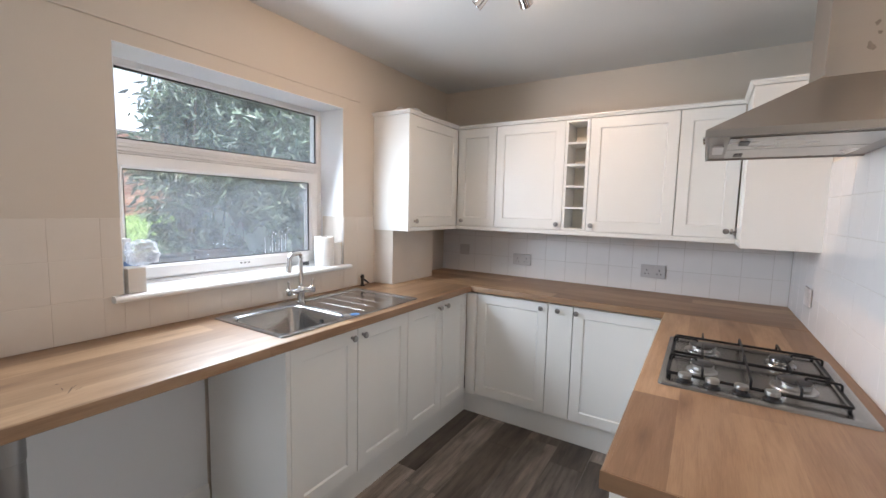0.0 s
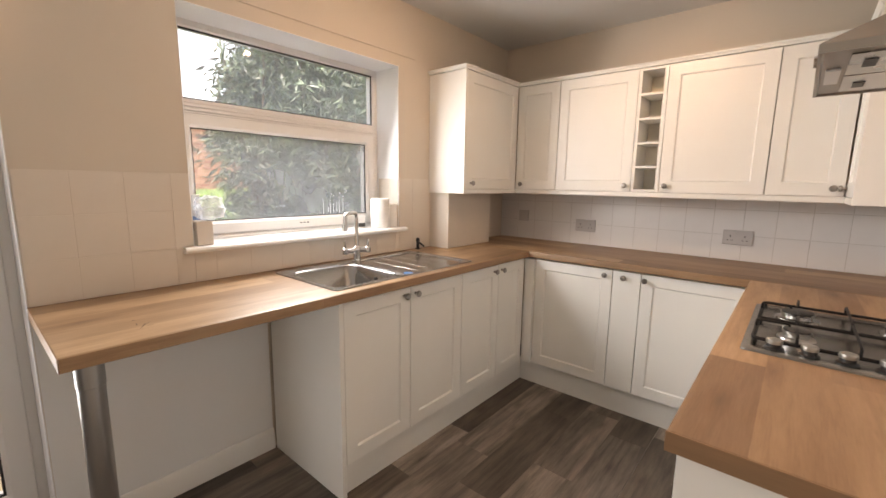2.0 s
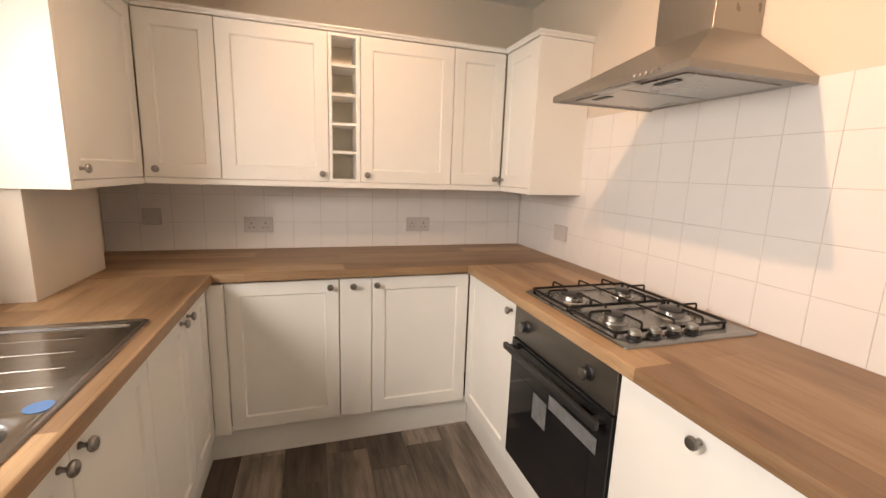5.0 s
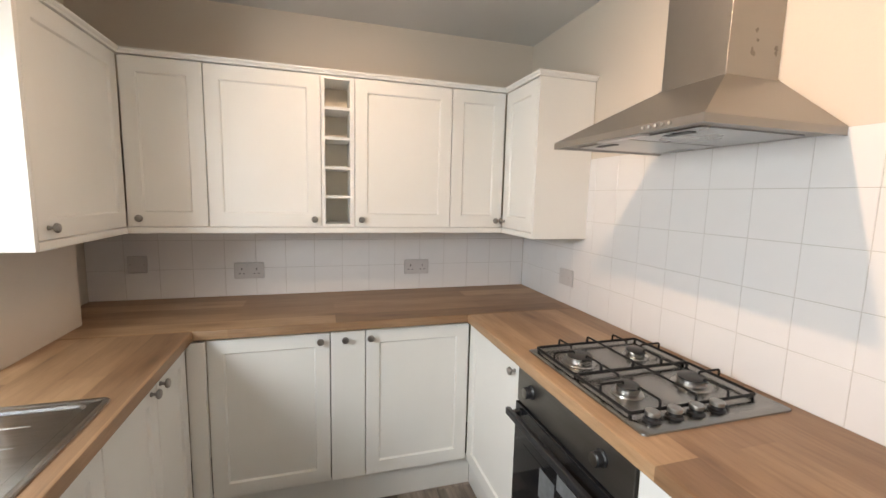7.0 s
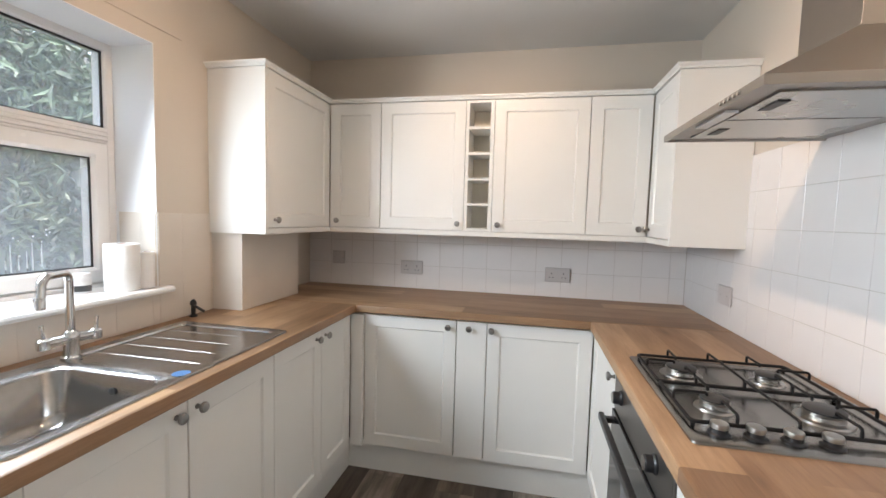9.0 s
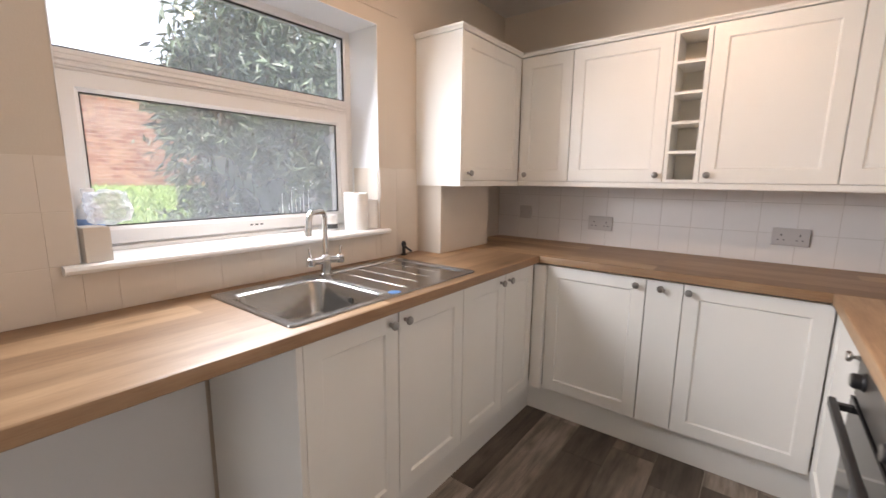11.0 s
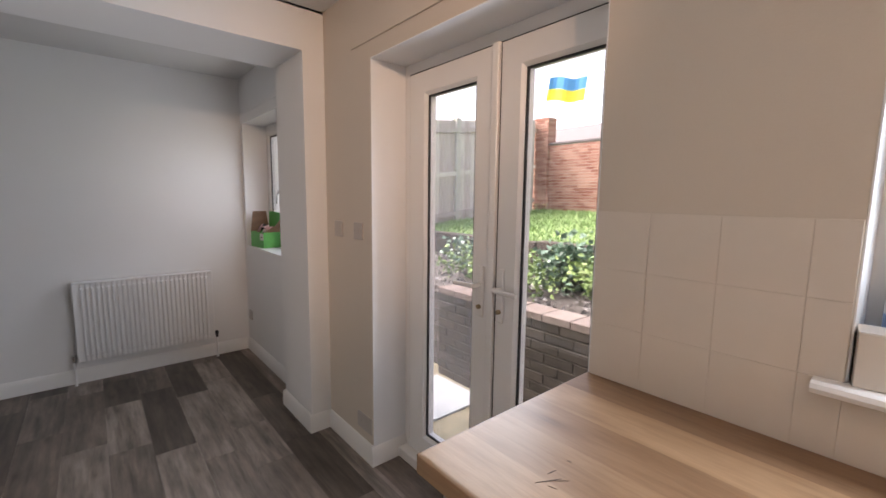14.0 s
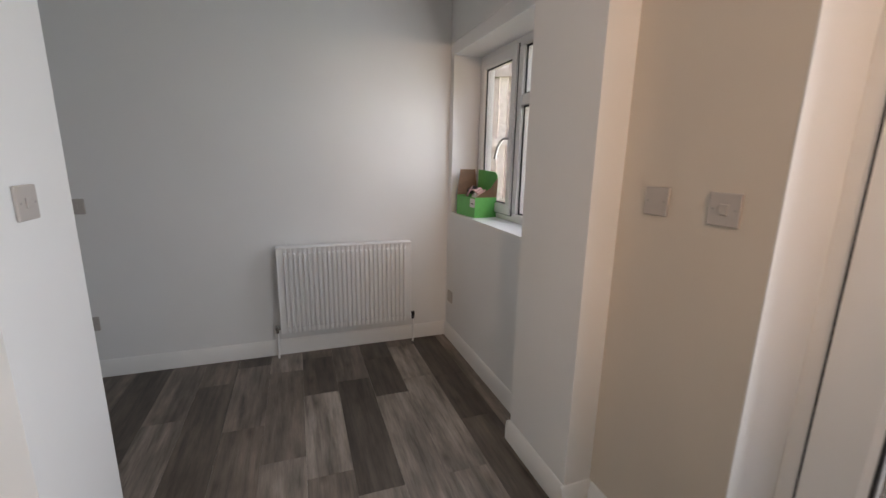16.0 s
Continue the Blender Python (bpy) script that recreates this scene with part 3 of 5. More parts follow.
for k in range(3):
    part("drain_hole", at_win(B(FX + 0.014, 2.24 + 0.022 * k, 1.106, FX + 0.0175, 2.252 + 0.022 * k, 1.112)), SLOT, win)
part("sill_bead", at_win(B(FX - 0.01, 1.66, 1.058, FX + 0.014, 2.8, 1.075, bev=0.004)), UPVC, win)
sill = structure("window_sill", bmesh.new(), GLOSS, "white rounded timber window board")
bm = bmesh.new()
prof = [(FX, 1.035), (0.034, 1.035), (0.043, 1.039), (0.047, 1.0475), (0.043, 1.056), (0.034, 1.06), (FX, 1.06)]
box(bm, FX - 0.05, 1.646, 1.0352, 0.0, 2.812, 1.06)
loft(bm, [[(x, y, z) for x, z in [(0.0004, 1.035)] + prof[1:6] + [(0.0004, 1.06)]] for y in (1.604, 2.848)])
bmesh.ops.recalc_face_normals(bm, faces=bm.faces[:])
bm.to_mesh(sill.data)
bm.free()

# french doors
fd = thing("door_1", (0, 0, 0), "white plastic french doors with full-length glass, closed", "door", "", "structure")
bm = ring(bmesh.new(), DX - 0.07, DX, -0.036, 1.14, 0.0, 2.03, 0.058, 0.008, 0.075)
part("door_frame", bm, UPVC, fd)
part("threshold", B(DX - 0.005, -0.03, 0.0, DX + 0.055, 1.135, 0.055, bev=0.008, seg=3), GLOSS, fd, "white painted threshold strip")


def leaf(y0, y1, g0, g1, hinge_left):
    d = part("door_leaf", bmesh.new(), UPVC, fd)
    bm = bmesh.new()
    z0, z1, gz0, gz1, x0, x1 = 0.066, 1.972, 0.175, 1.862, DX - 0.05, DX + 0.012
    o = [(y0, z0), (y1, z0), (y1, z1), (y0, z1)]
    i = [(g0, gz0), (g1, gz0), (g1, gz1), (g0, gz1)]
    e = 0.014
    i2 = [(g0 - e, gz0 - e), (g1 + e, gz0 - e), (g1 + e, gz1 + e), (g0 - e, gz1 + e)]
    loft(bm, [[(x, y, z) for y, z in lp] for x, lp in ((x0, o), (x1 - 0.004, o), (x1, [(y + (0.004 if k in (0, 3) else -0.004), z + (0.004 if k < 2 else -0.004)) for k, (y, z) in enumerate(o)]), (x1, i2), (x1 - 0.012, i), (x0, i), (x0, o))], False, False)
    bmesh.ops.recalc_face_normals(bm, faces=bm.faces[:])
    bm.to_mesh(d.data)
    bm.free()
    g = part("pane", B(DX - 0.018, g0 - 0.005, gz0 - 0.005, DX - 0.014, g1 + 0.005, gz1 + 0.005), GLASS_DOOR if hinge_left else GLASS, d)
    g.visible_shadow = False
    part("gasket", ring(bmesh.new(), DX - 0.013, DX - 0.004, g0 - 0.003, g1 + 0.003, gz0 - 0.003, gz1 + 0.003, 0.011, 0.001), GASKET, d, "black rubber gasket")
    hy, way = (y1 - 0.034, -1) if hinge_left else (y0 + 0.032, 1)
    hx = DX + 0.012
    hd = part("door_handle", B(hx, hy - 0.016, 0.893, hx + 0.01, hy + 0.016, 1.114, bev=0.007, seg=3), UPVC, d, "white lever handle plate")
    bm = tube(bmesh.new(), bend([(hx + 0.005, hy, 1.032), (hx + 0.05, hy, 1.032), (hx + 0.053, hy + way * 0.02, 1.032), (hx + 0.05, hy + way * 0.115, 1.029)], 0.018), 0.0095, 12)
    part("lever", bm, UPVC, hd, "", 40)
    part("lock", lathe(bmesh.new(), [(0.0095, 0), (0.0095, 0.016), (0.007, 0.018)], 16, "x", (hx + 0.006, hy, 0.94)), BRASS, hd, "brass lock cylinder", 40)
    return d


leaf(0.018, 0.565, 0.146, 0.466, True)
leaf(0.61, 1.108, 0.72, 1.028, False)
part("meeting_strip", B(DX - 0.03, 0.566, 0.07, DX + 0.022, 0.603, 1.978, bev=0.006, seg=3), UPVC, fd)
part("door_gap", B(DX - 0.04, 0.0105, 0.066, DX + 0.004, 0.0175, 1.976), GASKET, fd)
part("door_gap", B(DX - 0.04, 0.0105, 1.9725, DX + 0.004, 1.112, 1.978), GASKET, fd)
part("door_gap", B(DX - 0.04, 0.6035, 0.07, DX + 0.006, 0.6095, 1.972), GASKET, fd)
# dining window
w2 = thing("window_2", (0, 0, 0), "white plastic dining window with an opening casement", "window", "", "structure")
part("window_frame", ring(bmesh.new(), FX - 0.06, FX, -2.17, -1.1, 0.957, 2.0, 0.05), UPVC, w2)
part("mullion", B(FX - 0.055, -1.655, 1.007, FX + 0.002, -1.595, 1.95, bev=0.004), UPVC, w2)
part("transom", B(FX - 0.055, -1.595, 1.63, FX + 0.001, -1.15, 1.69, bev=0.004), UPVC, w2)
cs = part("casement", ring(bmesh.new(), FX - 0.04, FX + 0.016, -2.128, -1.645, 0.995, 1.962, 0.062, 0.01), UPVC, w2, "white opening casement")
pane("pane", cs, FX, -2.062, -1.711, 1.061, 1.896)
pane("pane", w2, FX - 0.02, -1.59, -1.155, 1.695, 1.945)
pane("pane", w2, FX - 0.02, -1.59, -1.155, 1.012, 1.625)
part("sash_gap", ring(bmesh.new(), FX - 0.01, FX + 0.004, -2.134, -1.639, 0.989, 1.968, 0.007, 0.001), GASKET, w2, "dark seal round the casement")
hd = part("window_handle", B(FX + 0.016, -1.69, 1.37, FX + 0.026, -1.665, 1.49, bev=0.004), UPVC, cs, "white lever handle")
part("lever", tube(bmesh.new(), bend([(FX + 0.022, -1.678, 1.45), (FX + 0.05, -1.678, 1.45), (FX + 0.055, -1.7, 1.445), (FX + 0.055, -1.76, 1.4), (FX + 0.055, -1.79, 1.33)], 0.02), 0.008, 10), STEEL, hd, "", 40)
structure("window_sill_dining", B(FX, -2.17, 0.94, 0.0, -1.1, 0.957), GLOSS, "white painted plaster window ledge")

# ---------------------------------------------------------------- fitted cupboards


def knob(parent, x, z, y=0.0):
    return part("handle", KNOB, None, parent, "round pewter knob", loc=(x, y, z))


def cupboard(name, m, w, depth, z0, h, doors, label, group, kz=None, body_h=0.0, side=None):
    # doors: (x, width, style, knob x or None); the front of the doors is the local plane y=0
    c = thing(name, m, label, "cupboard", group)
    part("body", B(0.001, 0.034, z0, w - 0.001, depth, z0 + (body_h or h + 0.004), bev=0.001), CARCASS, c)
    if side:
        part("side_panel", B(*side, bev=0.001), CABINET, c, "plain ivory side panel")
    for x, dw, style, kx in doors:
        d = part("door", shaker(dw, h) if style == "shaker" else slab_door(dw, h), CABINET, c, loc=(x, 0, z0))
        if kx is not None:
            knob(d, kx - x, (h - 0.035) if kz is None else kz)
    return c


BZ, BH = 0.155, 0.705
G = "fitted base cupboards"
BASE = "ivory shaker base cupboard under the oak worktop"
# west run, fronts at x=0.575, width running north
for y, w, doors in ((1.968, 0.765, [(0, 0.376, "shaker", 0.337), (0.376, 0.389, "shaker", 0.408)]), (2.733, 0.663, [(0, 0.354, "shaker", 0.306), (0.354, 0.305, "shaker", 0.385)])):
    cupboard("base_cupboard", pose(0.575, y, 0, 0, 0, 90), w, 0.56, BZ, BH, doors, BASE + ", two doors", G, body_h=0.55 if y < 2 else 0.0)
post = thing("corner_post", (0.575, 3.4, 0), "ivory corner post between base cupboards", "panel")
part("body", B(-0.001, 0.0, BZ, 0.064, 0.03, BZ + BH, bev=0.002), CABINET, post)
endp = thing("end_panel", (0.3, 1.957, 0), "ivory end panel of the sink cupboard standing on the floor", "panel")
part("panel", B(-0.28, -0.01, 0.0, 0.277, 0.0105, 0.869, bev=0.0015), CABINET, endp)
# north run, fronts at y=3.425
cupboard("base_cupboard", pose(0.64, 3.425, 0), 0.487, 0.56, BZ, BH, [(0, 0.487, "shaker", 0.446)], BASE + ", single door", G)
cupboard("base_cupboard", pose(1.127, 3.425, 0), 0.153, 0.56, BZ, BH, [(0, 0.153, "slab", 0.064)], "narrow plain ivory base cupboard with one knob", G)
cupboard("base_cupboard", pose(1.28, 3.425, 0), 0.4985, 0.56, BZ, BH, [(0, 0.4985, "shaker", 0.022)], BASE + ", single door", G)
# east run, fronts at x=1.78, width running south
cupboard("base_cupboard", pose(1.78, 3.42, 0, 0, 0, -90), 0.515, 0.56, BZ, BH, [(0, 0.515, "shaker", 0.48)], BASE + " beside the oven", G)
cupboard("base_cupboard", pose(1.78, 2.313, 0, 0, 0, -90), 0.475, 0.56, BZ, BH, [(0, 0.475, "slab", 0.24)], "plain ivory base unit with one central knob", G)
endp2 = thing("end_panel", (2.06, 1.83, 0), "ivory end panel closing the peninsula", "panel")
part("panel", B(-0.285, -0.008, 0.0, 0.285, 0.0075, 0.869, bev=0.0015), CABINET, endp2)


def plinth(label, *b):
    p = thing("plinth", ((b[0] + b[3]) / 2, (b[1] + b[4]) / 2, 0), label, "plinth")
    bm = B(*b, bev=0.001)
    bmesh.ops.translate(bm, verts=bm.verts[:], vec=(-p.location[0], -p.location[1], 0))
    part("board", bm, PLINTH, p)


plinth("white plinth board under the sink cupboards", 0.528, 1.968, 0.0, 0.545, 3.47, 0.152)
plinth("white plinth board under the back cupboards", 0.546, 3.455, 0.0, 1.81, 3.471, 0.152)
plinth("white plinth board under the oven run", 1.811, 1.838, 0.0, 1.827, 3.454, 0.152)

# wall cupboards: doors 1.30 to 2.01, pelmet below and cornice above
UZ, UH = 1.302, 0.708
G = "fitted wall cupboards"
UP = "ivory shaker wall cupboard with pewter knob"
cupboard("wall_cupboard", pose(0.296, 3.103, 0, 0, 0, 90), 0.596, 0.294, UZ, UH, [(0.0, 0.5965, "shaker", 0.052)], UP + ", hung beside the window", G, kz=0.036, side=(-0.016, 0.0, 1.2715, 0.0, 0.294, 2.013))
cupboard("wall_cupboard", pose(0.298, 3.70, 0), 0.313, 0.298, UZ, UH, [(0, 0.313, "shaker", 0.05)], UP + ", narrow corner one", G, kz=0.036)
cupboard("wall_cupboard", pose(0.611, 3.70, 0), 0.49, 0.298, UZ, UH, [(0, 0.49, "shaker", 0.457)], UP, G, kz=0.036)
cupboard("wall_cupboard", pose(1.256, 3.70, 0), 0.494, 0.298, UZ, UH, [(0, 0.494, "shaker", 0.034)], UP, G, kz=0.036)
cupboard("wall_cupboard", pose(1.75, 3.70, 0), 0.298, 0.298, UZ, UH, [(0, 0.298, "shaker", 0.255)], UP + ", narrow corner one", G, kz=0.036)
cupboard("wall_cupboard", pose(2.052, 3.698, 0, 0, 0, -90), 0.33, 0.297, UZ, UH, [(0, 0.328, "shaker", 0.03)], UP + ", hung beside the hood", G, kz=0.036, side=(0.3305, 0.0, 1.2715, 0.346, 0.295, 2.013))
rack = thing("wine_rack", (1.101, 3.70, UZ), "narrow ivory open rack of five square cubbies", "shelf")
rw = 0.155
part("side_panel", B(0.0005, 0, 0, 0.018, 0.298, UH, bev=0.001), CABINET, rack)
part("side_panel", B(rw - 0.021, 0, 0, rw - 0.0005, 0.298, UH, bev=0.001), CABINET, rack)
part("back_panel", B(0.018, 0.2, 0, rw - 0.021, 0.297, UH), RACKBACK, rack)
for k in range(6):
    z = k * (UH - 0.014) / 5
    part("shelf", B(0.0182, 0.001, z, rw - 0.0212, 0.1995, z + 0.014, bev=0.001), CABINET, rack)


def run_moulding(name, label, pts, prof, mat=CABINET):
    # sweeps an (out, z) profile along a plan line; out points to the right of travel
    bm = bmesh.new()
    loops = []
    for i, p in enumerate(pts):
        p = Vector((*p, 0))
        ds = [(Vector((*pts[j + 1], 0)) - Vector((*pts[j], 0))).normalized() for j in (i - 1, i) if 0 <= j < len(pts) - 1]
        ns = [Vector((d.y, -d.x, 0)) for d in ds]
        nn = sum(ns, Vector()) / len(ns)
        nn = nn / nn.length_squared
        loops.append([p + nn * o + Vector((0, 0, z)) for o, z in prof])
    loft(bm, loops)
    t = thing(name, (0, 0, 0), label, "moulding")
    part("board", bm, mat, t)
    return t


LINE = [(0.296, 3.084), (0.296, 3.70), (2.052, 3.70), (2.052, 3.349)]
run_moulding("cornice", "ivory cornice along the top of the wall cupboards", [(0.001, 3.084), *LINE, (2.347, 3.349)], [(-0.03, 2.0145), (0.006, 2.0145), (0.008, 2.022), (0.018, 2.03), (0.018, 2.037), (-0.03, 2.037)])
run_moulding("pelmet", "ivory pelmet under the wall cupboards", [(0.296, 3.1036), *LINE[1:3], (2.052, 3.3684)], [(-0.02, 1.271), (-0.001, 1.271), (0.001, 1.275), (0.001, 1.296), (-0.003, 1.2995), (-0.02, 1.2995)])
flue = thing("flue_elbow", (0.1, 3.36, 2.0145), "white rounded boiler flue elbow on the cupboard top", "pipe")
part("pipe", tube(bmesh.new(), bend([(-0.1, 0.0, 0.055), (0.0, 0.0, 0.055), (0.06, 0.0, 0.05), (0.06, 0.0, 0.0)], 0.05), 0.05, 20), UPVC, flue, "", 50)
part("collar", lathe(bmesh.new(), [(0.062, 0), (0.062, 0.02), (0.055, 0.024)], 24, "x", (-0.1, 0, 0.062)), UPVC, flue, "", 40)

# ---------------------------------------------------------------- worktops


def worktop(name, m, length, depth, label, hole=None, t=0.038):
    # local x along the length, y from the wall (0) to the front (-depth); rounded front edge
    w = thing(name, m, label, "worktop")
    bm = bmesh.new()
    r = 0.005
    if hole:
        xs, ys = [0, hole[0], hole[1], length], [-depth + 0.012, hole[2], hole[3], 0]
        for i in range(3):
            for j in range(3):
                if (i, j) != (1, 1):
                    for z in (0.0, -t):
                        bm.faces.new([bm.verts.new((x, y, z)) for x, y in ((xs[i], ys[j]), (xs[i + 1], ys[j]), (xs[i + 1], ys[j + 1]), (xs[i], ys[j + 1]))])
        hv = [(hole[0], hole[2]), (hole[1], hole[2]), (hole[1], hole[3]), (hole[0], hole[3])]
        loft(bm, [[(x, y, z) for x, y in hv] for z in (0, -t)], False, False)
        for a, b2 in (((0, -depth + 0.012), (0, 0)), ((length, -depth + 0.012), (length, 0)), ((0, 0), (length, 0))):
            bm.faces.new([bm.verts.new(p) for p in ((*a, 0), (*b2, 0), (*b2, -t), (*a, -t))])
        bmesh.ops.remove_doubles(bm, verts=bm.verts[:], dist=1e-5)
    else:
        box(bm, 0, -depth + 0.012, -t, length, 0, 0)
    part("slab", bm, OAK, w)
    bm = bmesh.new()
    loft(bm, [[(x, -depth + y, z) for y, z in ((0.0118, 0), (r, 0), (r * 0.3, -r * 0.3), (0, -r), (0, -t + 0.002), (0.002, -t), (0.0118, -t))] for x in (0, length)])
    part("front_edge", bm, OAK, w, "rounded oak front edge", 30)
    return w


# the wall side of each run is its local y=0
worktop("worktop", pose(0.002, 1.14, TOP, 0, 0, 90), 2.259, 0.6, "oak-effect worktop of the sink run with a chipped scuff", (0.845, 1.695, -0.545, -0.085))
worktop("worktop", pose(0.002, 3.998, TOP), 2.346, 0.598, "oak-effect worktop along the back wall")
worktop("worktop", pose(2.348, 3.3995, TOP, 0, 0, -90), 1.6, 0.59, "oak-effect worktop with the hob set in")
SCUFF = plain("dark_scuff", (0.07, 0.045, 0.03), 0.7, var=0.2, scale=60)
sink_top = [o for o in bpy.data.objects if o.name == "worktop"][0]
for k, (x, y, w, h, a) in enumerate(((0.2, -0.47, 0.05, 0.003, 62), (0.212, -0.455, 0.035, 0.002, 48), (0.19, -0.445, 0.02, 0.0025, 80), (0.193, -0.395, 0.008, 0.004, 10), (0.215, -0.478, 0.016, 0.002, 20))):
    bm = bmesh.new()
    loft(bm, [[(w * (t - 0.5), s2 * h * (0.2 + t * (1 - t) * 3.2) + 0.15 * h * math.sin(9 * t + k), z) for s2, z in ((-0.5, 0.0), (-0.3, 0.0004), (0.3, 0.0004), (0.5, 0.0))] for t in (q / 6 for q in range(7))])
    bmesh.ops.transform(bm, matrix=pose(x, y, 0.0001, 0, 0, a), verts=bm.verts[:])
    part("scuff", bm, SCUFF, sink_top, "dark scratched scuff")
bm = B(0.002, 1.1365, TOP - 0.038, 0.6, 1.1398, TOP - 0.0005)
e1 = thing("edging_strip", (0.3, 1.138, TOP - 0.038), "pale oak edging on the worktop end", "edging")
bmesh.ops.translate(bm, verts=bm.verts[:], vec=(-0.3, -1.138, -(TOP - 0.038)))
part("strip", bm, EDGE, e1)
bm = B(-0.295, -0.0017, 0, 0.295, 0.0016, 0.0375)
e2 = thing("edging_strip", (2.053, 1.7975, TOP - 0.038), "oak edging on the peninsula end", "edging")
part("strip", bm, EDGE, e2)
leg = thing("support_post", (0.545, 1.2, 0), "tall brushed metal leg holding up the worktop end", "post")
part("tube", lathe(bmesh.new(), [(0.03, 0.012), (0.03, 0.8)], 28), POLE, leg, "", 40)
part("top_plate", lathe(bmesh.new(), [(0.0305, 0.8), (0.032, 0.802), (0.032, 0.862), (0.045, 0.865), (0.045, 0.8695)], 28), POLE, leg, "", 30)
part("foot", lathe(bmesh.new(), [(0.033, 0.0), (0.033, 0.01), (0.03, 0.013)], 28), BLACK, leg, "black plastic foot", 40)

# ---------------------------------------------------------------- sink and tap
# local x along the run (north), local y from the wall out: m maps to the west run
sk = thing("sink", pose(0.0, 1.95, TOP + 0.001, 0, 0, 0), "stainless steel inset sink with ribbed drainer", "sink")
SX0, SX1, SL = 0.07, 0.556, 0.905


def lp(x0, y0, x1, y1, r, z, seg=5):
    return [(x, y, z) for x, y in rounded(x0, y0, x1, y1, r, seg)]


BW = (0.15, 0.03, 0.525, 0.385)
outer = lp(SX0, 0.0, SX1, SL, 0.02, 0.0)
bm = bmesh.new()
# rim: outer lip and deck ring around bowl and drainer, as a lofted lip plus deck plates
loft(bm, [outer, lp(SX0 + 0.002, 0.002, SX1 - 0.002, SL - 0.002, 0.019, 0.005), lp(SX0 + 0.012, 0.012, SX1 - 0.012, SL - 0.012, 0.014, 0.0045), lp(SX0 + 0.016, 0.016, SX1 - 0.016, SL - 0.016, 0.012, 0.003)], False, False)
part("rim", bm, SINK, sk, "polished raised rim", 40)
# deck with the bowl opening
bm = bmesh.new()
o = rounded(SX0 + 0.016, 0.016, SX1 - 0.016, 0.425, 0.012)
i = rounded(*BW, 0.055)
loft(bm, [[(x, y, 0.003) for x, y in o], [(x, y, 0.003) for x, y in i], [(x, y, -0.004) for x, y in rounded(BW[0] + 0.006, BW[1] + 0.006, BW[2] - 0.006, BW[3] - 0.006, 0.05)], [(x, y, -0.12) for x, y in rounded(BW[0] + 0.014, BW[1] + 0.014, BW[2] - 0.014, BW[3] - 0.014, 0.05)], [(x, y, -0.148) for x, y in rounded(BW[0] + 0.03, BW[1] + 0.03, BW[2] - 0.03, BW[3] - 0.03, 0.04)], [(x, y, -0.155) for x, y in rounded(BW[0] + 0.06, BW[1] + 0.06, BW[2] - 0.06, BW[3] - 0.06, 0.03)]], False, True)
part("bowl", bm, SINK, sk, "deep rectangular steel bowl", 50)
bm = lathe(bmesh.new(), [(0.042, 0.0), (0.042, 0.003), (0.034, 0.004), (0.03, 0.001), (0.006, 0.0015)], 28, "z", (0.34, 0.205, -0.1545))
part("waste", bm, CHROME, sk, "chrome basket waste", 40)
bm = lathe(bmesh.new(), [(0.010, 0.0), (0.010, 0.003), (0.006, 0.004)], 20, "-y", (0.35, 0.3735, -0.045))
part("overflow", bm, CAST, sk, "dark overflow hole", 40)
bm = bmesh.new()
loft(bm, [lp(SX0 + 0.016, 0.425, SX1 - 0.016, SL - 0.016, 0.012, 0.003), lp(SX0 + 0.03, 0.44, SX1 - 0.04, SL - 0.03, 0.02, 0.003), lp(SX0 + 0.036, 0.446, SX1 - 0.046, SL - 0.036, 0.02, -0.002)], False, True)
part("drainer", bm, SINK, sk)
for k in range(4):
    y = 0.52 + 0.092 * k
    bm = bmesh.new()
    n0 = 10
    x0, x1 = 0.12, 0.5 - 0.022 * k
    loft(bm, [[(x, y + d, -0.002 + hgt * s) for d, hgt in ((-0.0025, 0), (-0.0012, 0.0009), (0.0012, 0.0009), (0.0025, 0))] for x, s in ((x0, 0.1), (x0 + 0.02, 1), (x1 - 0.02, 1), (x1, 0.1))])
    part("drainer_rib", bm, DULL, sk)
bs = thing("sticker", (0.523, 2.378, TOP + 0.0046), "round blue sticker on the sink rim", "sticker")
part("disc", lathe(bmesh.new(), [(0.023, 0), (0.023, 0.0006)], 28), BLUESTICK, bs)

tap = thing("mixer_tap", (0.115, 2.395, TOP + 0.0045), "chrome swan-neck mixer tap with two lever handles", "tap")
part("base", lathe(bmesh.new(), [(0.027, 0), (0.027, 0.006), (0.021, 0.01), (0.019, 0.05), (0.022, 0.055), (0.022, 0.075), (0.014, 0.085)], 24), CHROME, tap, "", 40)
part("crossbar", tube(bmesh.new(), [(-0.008, -0.062, 0.06), (0.008, 0.062, 0.06)], 0.015, 18), CHROME, tap, "", 40)
for s in (-1, 1):
    hb = part("handle_body", lathe(bmesh.new(), [(0.0165, 0.044), (0.0175, 0.05), (0.0175, 0.07), (0.012, 0.076)], 18, "z", (0.009 * s, 0.066 * s, 0)), CHROME, tap, "", 40)
    part("lever", tube(bmesh.new(), [(0.009 * s, 0.066 * s, 0.073), (0.011 * s, 0.07 * s, 0.115)], 0.0055, 12), CHROME, hb, "", 40)
dx, dy = 0.42, -0.9
part("spout", tube(bmesh.new(), bend([(0, 0, 0.08), (0, 0, 0.262), (0.115 * dx, 0.115 * dy, 0.262), (0.125 * dx, 0.125 * dy, 0.19)], 0.032, 7), 0.0115, 18), CHROME, tap, "", 50)
